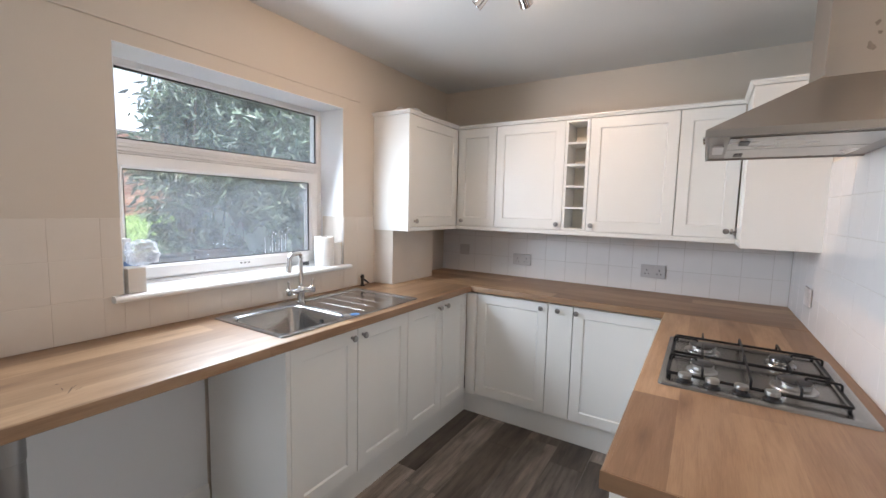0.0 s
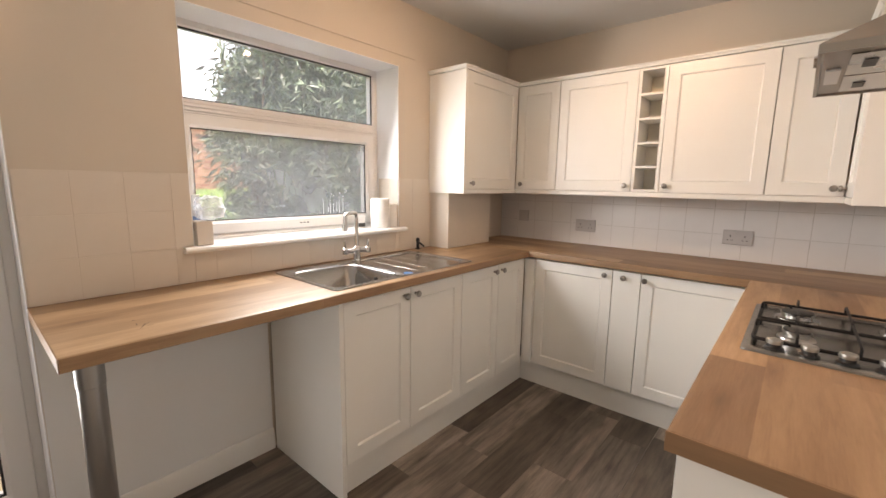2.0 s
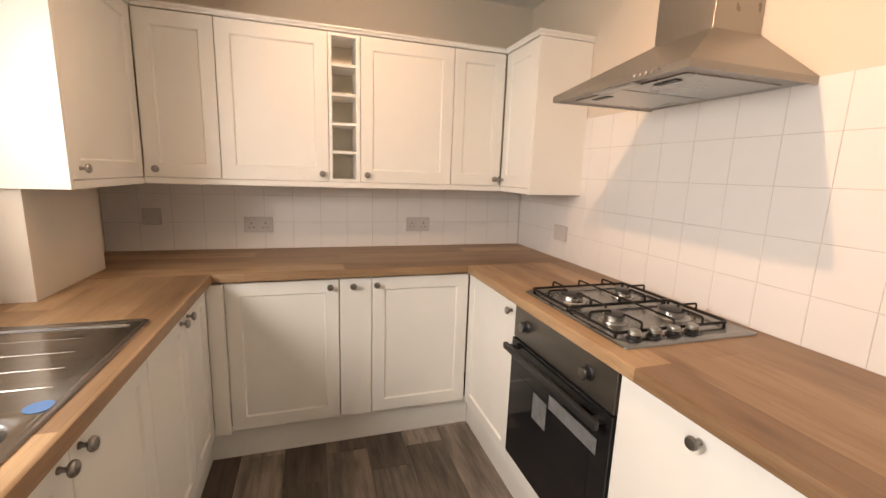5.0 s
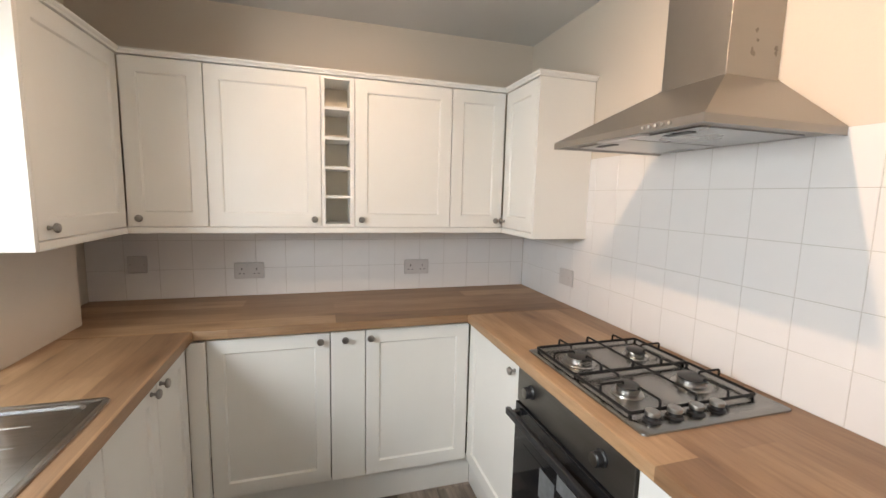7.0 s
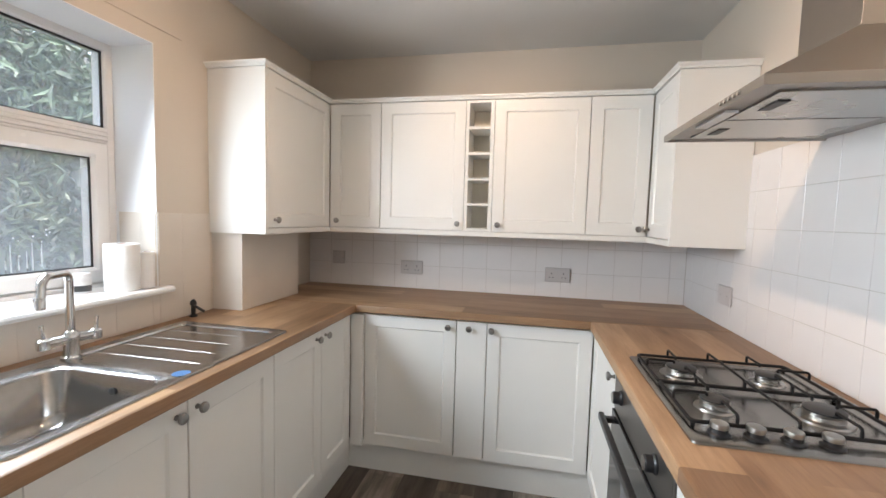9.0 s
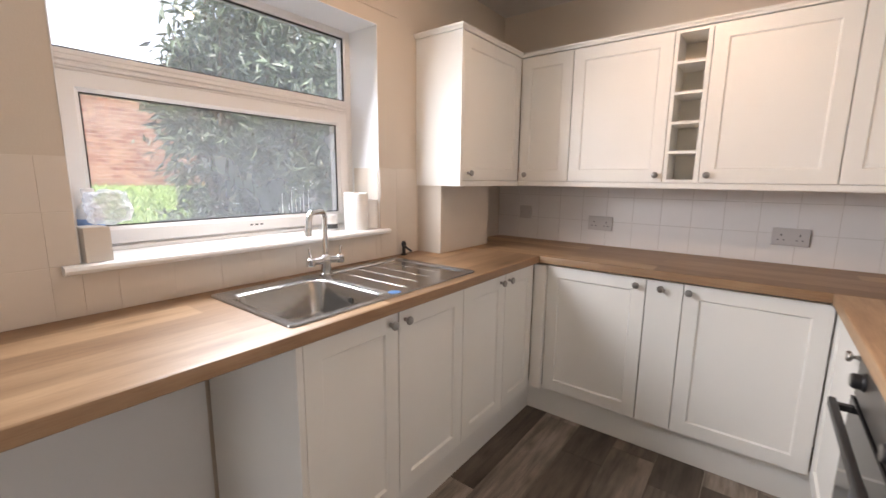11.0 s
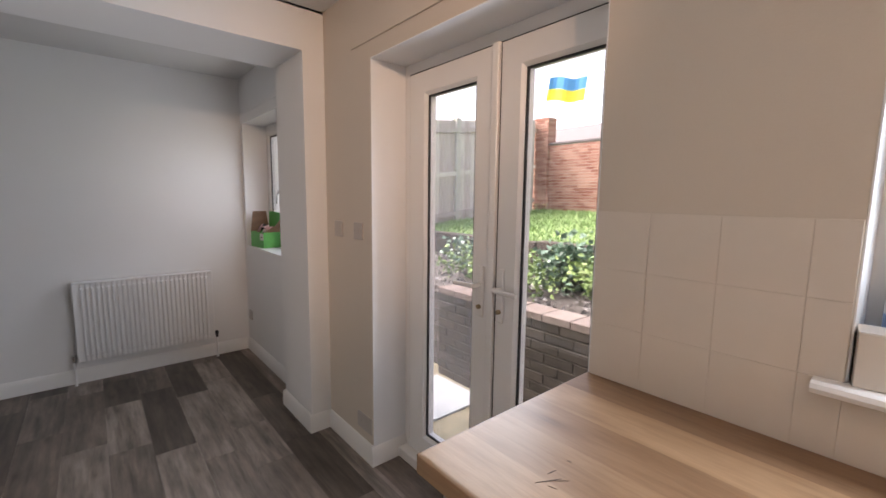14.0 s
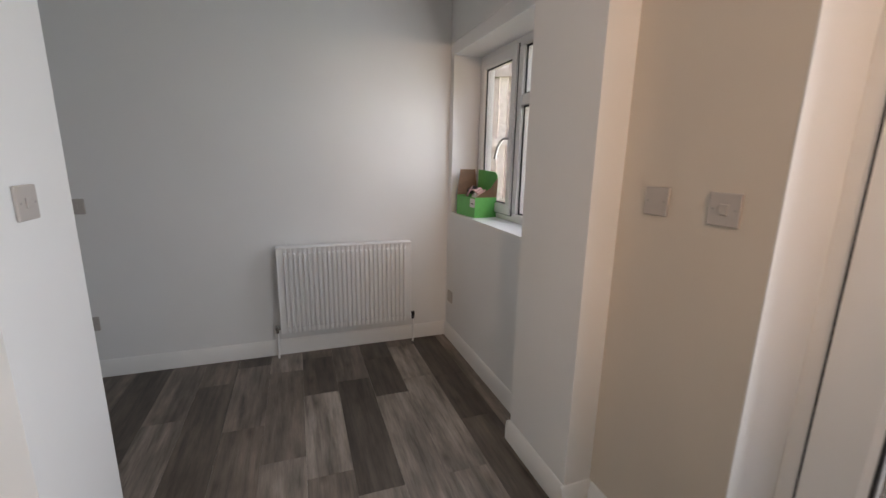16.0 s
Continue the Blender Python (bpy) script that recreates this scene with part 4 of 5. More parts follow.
part("aerator", lathe(bmesh.new(), [(0.0135, 0), (0.0135, 0.03), (0.0115, 0.033)], 18, "z", (0.1265 * dx, 0.1265 * dy, 0.175)), CHROME, tap, "", 40)
stp = thing("isolator_tap", (0.04, 2.945, TOP + 0.001), "small black valve with lever standing on the worktop", "valve")
part("body", lathe(bmesh.new(), [(0.016, 0), (0.016, 0.006), (0.009, 0.01), (0.009, 0.05), (0.013, 0.052), (0.013, 0.064), (0.006, 0.075)], 16), BLACK, stp, "", 40)
part("lever", tube(bmesh.new(), [(0.0, 0.0, 0.05), (0.03, 0.028, 0.018)], 0.006, 10), BLACK, stp, "", 40)

# ---------------------------------------------------------------- hob, oven and hood
HX, HY, HZ = 1.814, 2.628, TOP + 0.001
hob = thing("gas_hob", (HX, HY, HZ), "stainless steel four-burner gas hob with black pan supports", "hob")
bm = bmesh.new()
loft(bm, [lp(0, -0.285, 0.497, 0.285, 0.012, 0.0, 3), lp(0.001, -0.284, 0.496, 0.284, 0.012, 0.004, 3), lp(0.012, -0.272, 0.485, 0.272, 0.012, 0.008, 3), lp(0.03, -0.255, 0.467, 0.255, 0.02, 0.005, 3)])
part("plate", bm, HOBSTEEL, hob, "brushed steel hob plate", 30)
for bx, by, r in ((0.115, 0.135, 0.043), (0.345, 0.135, 0.033), (0.115, -0.095, 0.033), (0.35, -0.095, 0.043)):
    bn = part("burner", lathe(bmesh.new(), [(r * 1.35, 0.005), (r * 1.3, 0.009), (r * 0.95, 0.011), (r * 0.9, 0.02), (r * 1.02, 0.023), (r * 1.02, 0.027)], 28, "z", (bx, by, 0)), ALU, hob, "aluminium burner ring", 40)
    part("burner_cap", lathe(bmesh.new(), [(r * 0.95, 0.027), (r * 0.97, 0.031), (r * 0.8, 0.035), (r * 0.1, 0.036)], 28, "z", (bx, by, 0)), CAST, bn, "dark enamel cap", 40)
for k in range(4):
    kx = 0.07 + 0.071 * k
    kb = part("control_knob", lathe(bmesh.new(), [(0.0225, 0.005), (0.0225, 0.008), (0.0165, 0.011), (0.0155, 0.02)], 20, "z", (kx, -0.235, 0)), BLACK, hob, "round black control knob", 40)
    part("cap", lathe(bmesh.new(), [(0.0175, 0.02), (0.0185, 0.026), (0.017, 0.031), (0.011, 0.0335), (0.002, 0.034)], 20, "z", (kx, -0.235, 0)), ALU, kb, "domed steel cap", 40)
for y0, y1 in ((0.026, 0.262), (-0.212, 0.022)):
    x0, x1, z = 0.022, 0.455, 0.03
    sup = part("pan_support", tube(bmesh.new(), bend([(x0, y0 + 0.02, z - 0.012), (x0, y0, z - 0.012), (x1, y0, z - 0.012), (x1, y1, z - 0.012), (x0, y1, z - 0.012), (x0, y0 + 0.021, z - 0.012)], 0.014, 3), 0.0048, 8), IRON, hob, "black enamelled pan support", 50)
    ym = (y0 + y1) / 2
    for ax, ay, bx, by in ((x0, ym, x0 + 0.075, ym), (x1, ym, x1 - 0.08, ym), (0.115, y0, 0.115, y0 + 0.075), (0.115, y1, 0.115, y1 - 0.075), (0.348, y0, 0.348, y0 + 0.075), (0.348, y1, 0.348, y1 - 0.075), (0.235, y0, 0.235, y1)):
        part("finger", tube(bmesh.new(), bend([(ax, ay, z - 0.012), (ax, ay, z + 0.012), (bx, by, z + 0.012)] + ([(bx, by, z - 0.012)] if ax == bx == 0.235 else [(bx, by, z + 0.004)]), 0.008, 3), 0.0037, 8), IRON, sup, "", 50)
    for ax, ay in ((x0, y0), (x1, y0), (x0, y1), (x1, y1)):
        part("foot", lathe(bmesh.new(), [(0.005, 0.005), (0.005, 0.018)], 8, "z", (ax + (0.006 if ax == x0 else -0.006), ay + (0.006 if ay == y0 else -0.006), 0)), IRON, sup)

ov = thing("oven", pose(1.774, 2.902, 0, 0, 0, -90), "built-in black glass electric oven with steel control panel", "oven")
OW = 0.587
part("body", B(0.003, 0.022, 0.2, OW - 0.003, 0.54, 0.868), OVENSTEEL, ov)
part("control_panel", B(0.002, 0.0, 0.735, OW - 0.002, 0.022, 0.868, bev=0.002), OVENSTEEL, ov, "dark brushed steel control panel")
dr = part("door", B(0.002, -0.006, 0.225, OW - 0.002, 0.022, 0.73, bev=0.003), OVENGLASS, ov, "black glass oven door")
part("inner_window", B(0.075, -0.0068, 0.30, OW - 0.075, -0.0062, 0.60), OVENGLASS, dr, "darker window area")
part("handle", B(0.012, -0.052, 0.69, OW - 0.012, -0.034, 0.716, bev=0.004), BLACK, dr, "black bar handle")
for hx in (0.03, OW - 0.05):
    part("handle_post", B(hx, -0.036, 0.694, hx + 0.02, -0.004, 0.712, bev=0.002), BLACK, dr)
part("energy_label", B(0.19, -0.0076, 0.49, 0.28, -0.0071, 0.59), GREYLABEL, dr, "white energy label sticker")
part("leaflet", B(0.29, -0.0074, 0.585, 0.54, -0.007, 0.635), GREYLABEL, dr, "white paper strip in the door")
for kx in (0.1, 0.47):
    kk = part("control_knob", lathe(bmesh.new(), [(0.024, 0), (0.024, 0.004), (0.02, 0.008), (0.0195, 0.024), (0.016, 0.027)], 24, "-y", (kx, 0, 0.805)), BLACK, ov, "round black and steel knob", 40)
    part("cap", lathe(bmesh.new(), [(0.0165, 0.027), (0.0165, 0.0285), (0.01, 0.029)], 24, "-y", (kx, 0, 0.805)), PEWTER, kk, "", 40)
fill = thing("filler_panel", pose(1.78, 2.902, 0, 0, 0, -90), "ivory filler panel under the oven", "panel")
part("panel", B(0.002, 0.0, 0.155, OW - 0.002, 0.02, 0.218, bev=0.001), CABINET, fill)

hd = thing("cooker_hood", (2.348, 2.63, 1.637), "brushed steel chimney cooker hood with pyramid canopy", "hood")
D, W2 = 0.462, 0.3
bm = bmesh.new()
rect = lambda d, w, z: [(-d, -w, z), (0, -w, z), (0, w, z), (-d, w, z)]
loft(bm, [rect(D - 0.012, W2 - 0.012, 0.006), rect(D - 0.008, W2 - 0.008, 0.0), rect(D, W2, 0.0), rect(D, W2, 0.02), rect(D - 0.004, W2 - 0.003, 0.023), rect(0.2, 0.117, 0.175), rect(0.2, 0.117, 0.178)], True, True)
part("canopy", bm, STEEL, hd, "brushed steel canopy")
bm = B(-0.195, -0.112, 0.17, 0.0, 0.112, 0.742, bev=0.001)
part("chimney", bm, STEEL, hd, "boxed steel chimney up to the ceiling")
part("filter", B(-D + 0.06, -0.24, 0.0015, -0.06, -0.005, 0.0055), ALU, hd, "grey grease filter panel")
part("filter", B(-D + 0.06, 0.005, 0.0015, -0.06, 0.24, 0.0055), ALU, hd, "grey grease filter panel")
for s in (-1, 1):
    part("filter_latch", B(-D + 0.085, s * 0.14 - 0.04, -0.001, -D + 0.11, s * 0.14 + 0.04, 0.001), CAST, hd)
part("lamp_cover", B(-D + 0.02, -0.09, -0.001, -D + 0.05, 0.09, 0.005), PLASTIC, hd, "frosted lamp cover")
for k in range(5):
    part("button", lathe(bmesh.new(), [(0.0045, 0.0), (0.0045, 0.006), (0.003, 0.007)], 12, "x", (-D - 0.006, -0.125 - 0.021 * k, 0.011)), CHROME, hd, "chrome push button", 40)
def smudge(r, x, z, k):
    # an uneven thumb-mark on the south face of the chimney
    pts = [(x + r * 0.75 * (1 + 0.3 * math.sin(3 * a + k)) * math.cos(a), z + r * (1 + 0.35 * math.sin(2 * a + 2 * k)) * math.sin(a)) for a in (2 * math.pi * q / 14 for q in range(14))]
    return loft(bmesh.new(), [[(px, -0.1121, pz) for px, pz in pts], [(px, -0.1124, pz) for px, pz in pts]])


for k, (xx, zz, r) in enumerate(((-0.1, 0.3, 0.007), (-0.094, 0.275, 0.006), (-0.11, 0.245, 0.009), (-0.102, 0.238, 0.006), (-0.02, 0.262, 0.009), (-0.02, 0.248, 0.007))):
    part("smudge", smudge(r, xx, zz, k), SMEAR, hd, "dull smear on the steel")

# ---------------------------------------------------------------- ceiling lights


def spot_light(name, x, y, z, angle, heads, lit, label, spread=(130, 80, 140, 46)):
    s = thing(name, pose(x, y, z, 0, 0, angle), label, "ceiling light")
    part("ceiling_plate", lathe(bmesh.new(), [(0.05, 0.0), (0.05, -0.018), (0.044, -0.024)], 28), CHROME, s, "", 40)
    for k, (hx, hy, way) in enumerate(heads):
        way = Vector(way).normalized()
        base = Vector((hx, hy, -0.024))
        piv = base + Vector((0, 0, -0.03))
        arm = part("arm", tube(bmesh.new(), bend([(0, 0, -0.012), (hx * 0.8, hy * 0.8, -0.015), base, piv], 0.01), 0.0055, 10), CHROME, s, "", 40)
        q = way.to_track_quat("Z", "Y").to_matrix()
        bm = lathe(bmesh.new(), [(0.012, -0.035), (0.02, -0.03), (0.024, 0.0), (0.03, 0.045), (0.028, 0.045), (0.022, 0.03)], 22)
        bmesh.ops.transform(bm, matrix=Matrix.Translation(piv + way * 0.01) @ q.to_4x4(), verts=bm.verts[:])
        hdp = part("lamp_head", bm, CHROME, s, "chrome spot head", 50)
        bm = lathe(bmesh.new(), [(0.023, 0.034), (0.02, 0.038), (0.008, 0.04)], 18)
        bmesh.ops.transform(bm, matrix=Matrix.Translation(piv + way * 0.01) @ q.to_4x4(), verts=bm.verts[:])
        part("bulb", bm, BULB if lit else PLASTIC, hdp, "glowing bulb" if lit else "unlit bulb")
        if lit:
            m = s.matrix_basis
            p, d = m @ (piv + way * 0.062), m.to_3x3() @ way
            la = new("bulb_light", bpy.data.lights.new("bulb_light", "SPOT"))
            la.data.energy, la.data.color, la.data.spot_size, la.data.spot_blend, la.data.shadow_soft_size = lit[k], WARM, radians(spread[k]), 1.0, 0.012
            la.matrix_world = look(p, p + d)
    return s


spot_light("spotlight_cluster", 1.15, 2.54, CZ, 0, [(-0.1, 0.06, (-0.9, -0.15, -0.75)), (0.04, 0.12, (0.05, 0.85, -0.5)), (0.1, -0.04, (0.8, -0.22, -0.66)), (-0.05, -0.1, (-0.4, -1.0, -0.24))], (5.5, 7.5, 15.5, 50), "chrome ceiling spotlight cluster with lit bulbs")
spot_light("spotlight_cluster", 1.66, -1.5, DCZ, 20, [(-0.13, 0.0, (-0.5, 0.1, -0.8)), (0.1, 0.12, (0.3, 0.6, -0.7)), (0.1, -0.12, (0.4, -0.6, -0.7))], None, "unlit chrome ceiling spotlight cluster")

# ---------------------------------------------------------------- sockets and switches


def plate(name, m, w, kind, label, mat=SWITCH):
    # flat plate, its face towards local -y, centred on the origin
    s = thing(name, m, label, "socket" if "socket" in name else "switch")
    h = 0.086
    part("faceplate", B(-w / 2, -0.009, -h / 2, w / 2, 0.0, h / 2, bev=0.003, seg=2), mat, s)
    if kind == "double":
        for sx in (-0.036, 0.036):
            for px, pz, a, b2 in ((0, 0.008, 0.0025, 0.0055), (-0.011, -0.016, 0.004, 0.0022), (0.011, -0.016, 0.004, 0.0022)):
                part("pin_hole", B(sx + px - a, -0.0098, pz - b2, sx + px + a, -0.0088, pz + b2), SLOT, s)
            part("rocker", B(sx * 0.35 - 0.006, -0.012, 0.018, sx * 0.35 + 0.006, -0.0085, 0.036, bev=0.001), mat, s)
    elif kind == "switch":
        part("rocker", B(-0.012, -0.0125, -0.014, 0.012, -0.0085, 0.014, bev=0.002), mat, s)
        for sx in (-0.03, 0.03):
            part("screw", lathe(bmesh.new(), [(0.0032, 0.0085), (0.0032, 0.0096), (0.001, 0.0098)], 10, "-y", (sx, 0, 0)), PEWTER, s)
    else:
        for sx in (-0.03, 0.03):
            part("screw", lathe(bmesh.new(), [(0.0032, 0.0085), (0.0032, 0.0096), (0.001, 0.0098)], 10, "-y", (sx, 0, 0)), PEWTER, s)
    return s


FACE_N, FACE_E, FACE_W = NY - 0.0085, EX - 0.0085, 0.0
plate("wall_socket", pose(0.728, FACE_N, 1.046), 0.146, "double", "grey double wall socket on the back tiles", GREYPLATE)
plate("wall_socket", pose(1.64, FACE_N, 1.045), 0.146, "double", "grey double wall socket on the back tiles", GREYPLATE)
plate("wall_socket", pose(0.22, FACE_N, 1.09), 0.086, "blank", "grey blank wall plate in the tiled corner", GREYPLATE)
plate("switch_plate", pose(FACE_E, 3.485, 1.055, 0, 0, -90), 0.12, "blank", "grey wall plate on tiles near the corner", GREYPLATE)
plate("wall_socket", pose(FACE_E, 1.99, 1.06, 0, 0, -90), 0.146, "double", "white double wall socket over the peninsula worktop", PLASTIC)
plate("switch_plate", pose(FACE_W, -0.38, 1.216, 0, 0, 90), 0.086, "blank", "white fused plate beside the french doors")
plate("switch_plate", pose(FACE_W, -0.164, 1.216, 0, 0, 90), 0.086, "switch", "white light switch beside the french doors")
plate("wall_socket", pose(FACE_W, -0.118, 0.202, 0, 0, 90), 0.146, "blank", "painted-over double blank plate near the floor")
plate("switch_plate", pose(1.665, -0.704, 1.205, 0, 0, -90), 0.086, "switch", "white light switch on the pier")
plate("wall_socket", pose(FACE_W, -2.14, 0.332, 0, 0, 90), 0.086, "blank", "white blank plate under the dining window")
plate("switch_plate", pose(2.19, SY, 1.03, 0, 0, 180), 0.086, "switch", "white wall plate on the dining end wall")
plate("wall_socket", pose(2.21, SY, 0.34, 0, 0, 180), 0.086, "blank", "white blank plate low on the dining end wall")

# ---------------------------------------------------------------- radiator
rad = thing("radiator", (0.739, SY, 0.0), "white ribbed panel radiator on the end wall", "radiator")
RW, RZ0, RZ1 = 0.874, 0.178, 0.76
bm = bmesh.new()
n_ribs = 27
pts = []
for k in range(n_ribs):
    x = -RW / 2 + 0.03 + (RW - 0.06) * k / n_ribs
    w = (RW - 0.06) / n_ribs
    pts += [(x, 0.074), (x + w * 0.16, 0.098), (x + w * 0.56, 0.098), (x + w * 0.72, 0.074)]
pts = [(-RW / 2, 0.085)] + pts + [(RW / 2, 0.085), (RW / 2, 0.072), (-RW / 2, 0.072)]
flat = [(x, min(y, 0.085)) for x, y in pts]
loft(bm, [[(x, y, z) for x, y in p] for z, p in ((RZ0, flat), (RZ0 + 0.035, flat), (RZ0 + 0.05, pts), (RZ1 - 0.05, pts), (RZ1 - 0.038, flat), (RZ1 - 0.012, flat))])
part("front_panel", bm, RAD, rad, "ribbed front panel")
part("back_panel", B(-RW / 2 + 0.01, 0.03, RZ0 + 0.01, RW / 2 - 0.01, 0.042, RZ1 - 0.02, bev=0.003), RAD, rad)
part("top_grille", B(-RW / 2, 0.026, RZ1 - 0.014, RW / 2, 0.09, RZ1, bev=0.004), RAD, rad, "white top cover")
for s in (-1, 1):
    part("side_cover", B(s * RW / 2 - 0.004, 0.026, RZ0 + 0.01, s * RW / 2 + 0.004, 0.088, RZ1 - 0.002, bev=0.002), RAD, rad)
    part("bracket", B(s * 0.3 - 0.015, 0.001, RZ0 + 0.05, s * 0.3 + 0.015, 0.03, RZ1 - 0.08), RAD, rad)
    v = part("valve", lathe(bmesh.new(), [(0.01, 0), (0.01, 0.02), (0.014, 0.025), (0.014, 0.05), (0.009, 0.055)], 16, "z", (s * (RW / 2 + 0.025), 0.06, RZ0 + 0.0)), BLACK if s < 0 else CHROME, rad, "small valve", 40)
    part("tail_pipe", tube(bmesh.new(), [(s * (RW / 2 + 0.025), 0.06, 0.0), (s * (RW / 2 + 0.025), 0.06, RZ0 + 0.01)], 0.0075, 10), RAD, v)
    part("elbow", tube(bmesh.new(), [(s * (RW / 2 + 0.025), 0.06, RZ0 + 0.03), (s * (RW / 2 - 0.01), 0.06, RZ0 + 0.03)], 0.009, 10), CHROME, v)

# ---------------------------------------------------------------- things on the sills


def paper_roll(x, y, r, h, label):
    p = thing("paper_towel_roll", (x, y, 1.0605), label, "paper towel")
    part("roll", lathe(bmesh.new(), [(0.018, 0.001), (r - 0.002, 0.0), (r, 0.003), (r + 0.0008, h * 0.5), (r, h - 0.003), (r - 0.003, h), (0.019, h - 0.001)], 36), PAPER, p, "", 40)
    part("core", lathe(bmesh.new(), [(0.019, h - 0.0005), (0.017, h + 0.0002), (0.016, h - 0.02)], 24), BROWNCARD, p)
    t = part("loose_sheet", bmesh.new(), PAPER, p)
    bm = bmesh.new()
    loft(bm, [[((r + d + 0.001) * math.cos(a), (r + d + 0.001) * math.sin(a), z) for d in (0, 0.001) for z in ((0.004, h - 0.004) if d == 0 else (h - 0.004, 0.004))] for a in (radians(-30 + 4 * k) for k in range(9))])
    bm.to_mesh(t.data)
    bm.free()


paper_roll(-0.045, 2.7, 0.056, 0.178, "white kitchen paper roll standing on the window sill")
paper_roll(-0.02, 2.776, 0.03, 0.142, "thin white paper roll behind the larger one")
jar = thing("small_jar", (-0.115, 2.605, 1.0605), "small white pot with a dark label on the sill", "pot")
part("pot", lathe(bmesh.new(), [(0.026, 0), (0.028, 0.003), (0.028, 0.05), (0.026, 0.053)], 24), PLASTIC, jar, "", 40)
part("label", lathe(bmesh.new(), [(0.0284, 0.008), (0.0284, 0.03)], 24), CAST, jar, "dark printed band")
part("lid", lathe(bmesh.new(), [(0.029, 0.053), (0.029, 0.07), (0.026, 0.073)], 24), PLASTIC, jar, "white lid", 40)
ct = thing("carton", pose(-0.02, 1.685, 1.0605, 0, 0, 8), "small white card carton at the end of the sill", "carton")
part("box", B(-0.035, -0.033, 0, 0.035, 0.033, 0.1, bev=0.002), CARTON, ct)
part("flap", B(-0.0345, -0.0325, 0.1002, 0.0345, 0.02, 0.1015), CARTON, ct)
bt = thing("bottle", (-0.13, 1.71, 1.0605), "clear spray bottle with a blue label and white cap", "bottle")
part("bottle", lathe(bmesh.new(), [(0.03, 0), (0.033, 0.006), (0.033, 0.13), (0.028, 0.15), (0.014, 0.165), (0.014, 0.18)], 28), PLASTIC, bt, "", 50)
part("label", lathe(bmesh.new(), [(0.0335, 0.03), (0.0335, 0.115)], 28), LABELBLUE, bt, "blue printed label")
part("cap", lathe(bmesh.new(), [(0.017, 0.178), (0.017, 0.205), (0.014, 0.208)], 20), PLASTIC, bt, "white cap", 40)
bag = thing("plastic_bag", (-0.055, 1.738, 1.1615), "crumpled milky plastic bag draped over the carton and bottle", "bag")
bm = bmesh.new()
bmesh.ops.create_icosphere(bm, subdivisions=5, radius=1.0)
for v in bm.verts:
    d = v.co.normalized()
    ridge = lambda f, o: 1 - 2.4 * abs(noise.noise(d * f + Vector((o, 1.3 * o, 4))))
    cube = max(abs(d.x), abs(d.y), abs(d.z)) ** -0.55
    k = (0.8 + 0.14 * noise.noise(d * 1.3 + Vector((3, 1, 4))) + 0.12 * ridge(1.7, 3) + 0.06 * ridge(3.6, 7) + 0.015 * ridge(8.0, 2)) * cube
    v.co = Vector((d.x * 0.052, d.y * 0.062, d.z * 0.056)) * k
    v.co.z = max(v.co.z + 0.052, 0.0 if v.co.y < -0.03 else -0.03)
part("bag", bm, BAGFILM, bag)

gb = thing("shoe_box", pose(-0.1, -1.96, 0.9575, 0, 0, 6), "open green cardboard box full of oddments on the dining sill", "box")
X, Y, H = 0.08, 0.125, 0.13


def card(name, corners, thick, mat, parent, label=""):
    # a sheet of card from its corners, given a thickness
    a, b2, c2 = (Vector(p) for p in corners[:3])
    nrm = (b2 - a).cross(c2 - a).normalized() * thick
    bm = bmesh.new()
    loft(bm, [[Vector(p) for p in corners], [Vector(p) + nrm for p in corners]])
    return part(name, bm, mat, parent, label)


bm = bmesh.new()
for b in ((-X, -Y, 0, X, Y, 0.002), (-X, -Y, 0.002, -X + 0.002, Y, H), (X - 0.002, -Y, 0.002, X, Y, H), (-X + 0.002, -Y, 0.002, X - 0.002, -Y + 0.002, H), (-X + 0.002, Y - 0.002, 0.002, X - 0.002, Y, H)):
    box(bm, *b)
part("tray", bm, GREENBOX, gb, "green box body")
card("lid", [(-X, -Y, H), (-X, Y, H), (-X - 0.004, Y, H + 0.1), (-X - 0.006, Y - 0.01, H + 0.14), (-X - 0.007, Y - 0.04, H + 0.16), (-X - 0.008, -Y, H + 0.17)], 0.002, GREENBOX, gb, "raised green lid with rounded corners")
card("side_flap", [(-X, -Y, H), (X, -Y, H), (X - 0.025, -Y - 0.006, H + 0.17), (-X + 0.02, -Y - 0.006, H + 0.17)], 0.002, BROWNCARD, gb, "raised brown card flap")
card("side_flap", [(-X, Y, H), (X, Y, H), (-X + 0.06, Y + 0.02, H + 0.06), (-X + 0.01, Y + 0.025, H + 0.13)], 0.002, BROWNCARD, gb, "raised brown card flap")
part("label", B(X, Y - 0.065, 0.065, X + 0.0006, Y - 0.003, 0.122), PLASTIC, gb, "white sticker")
part("label_print", B(X + 0.0007, Y - 0.05, 0.085, X + 0.0011, Y - 0.02, 0.092), SLOT, gb, "line of unreadable print")
rnd = random.Random(4)
for k in range(9):
    bm = B(-0.03, -0.022, 0, 0.03, 0.022, 0.006 + 0.03 * rnd.random(), bev=0.002)
    bmesh.ops.transform(bm, matrix=pose(rnd.uniform(-0.04, 0.045), rnd.uniform(-0.08, 0.08), 0.108 + 0.007 * k, rnd.uniform(-40, 40), rnd.uniform(-40, 40), rnd.uniform(0, 180)), verts=bm.verts[:])
    part("oddment", bm, (PINK, PLASTIC, PINK, BLACK)[k % 4], gb)
card("paper", [(0.03, -0.06, H - 0.01), (0.075, -0.02, H - 0.005), (0.05, 0.02, H + 0.06), (0.01, -0.03, H + 0.07)], 0.0006, PINK, gb, "pink printed paper")
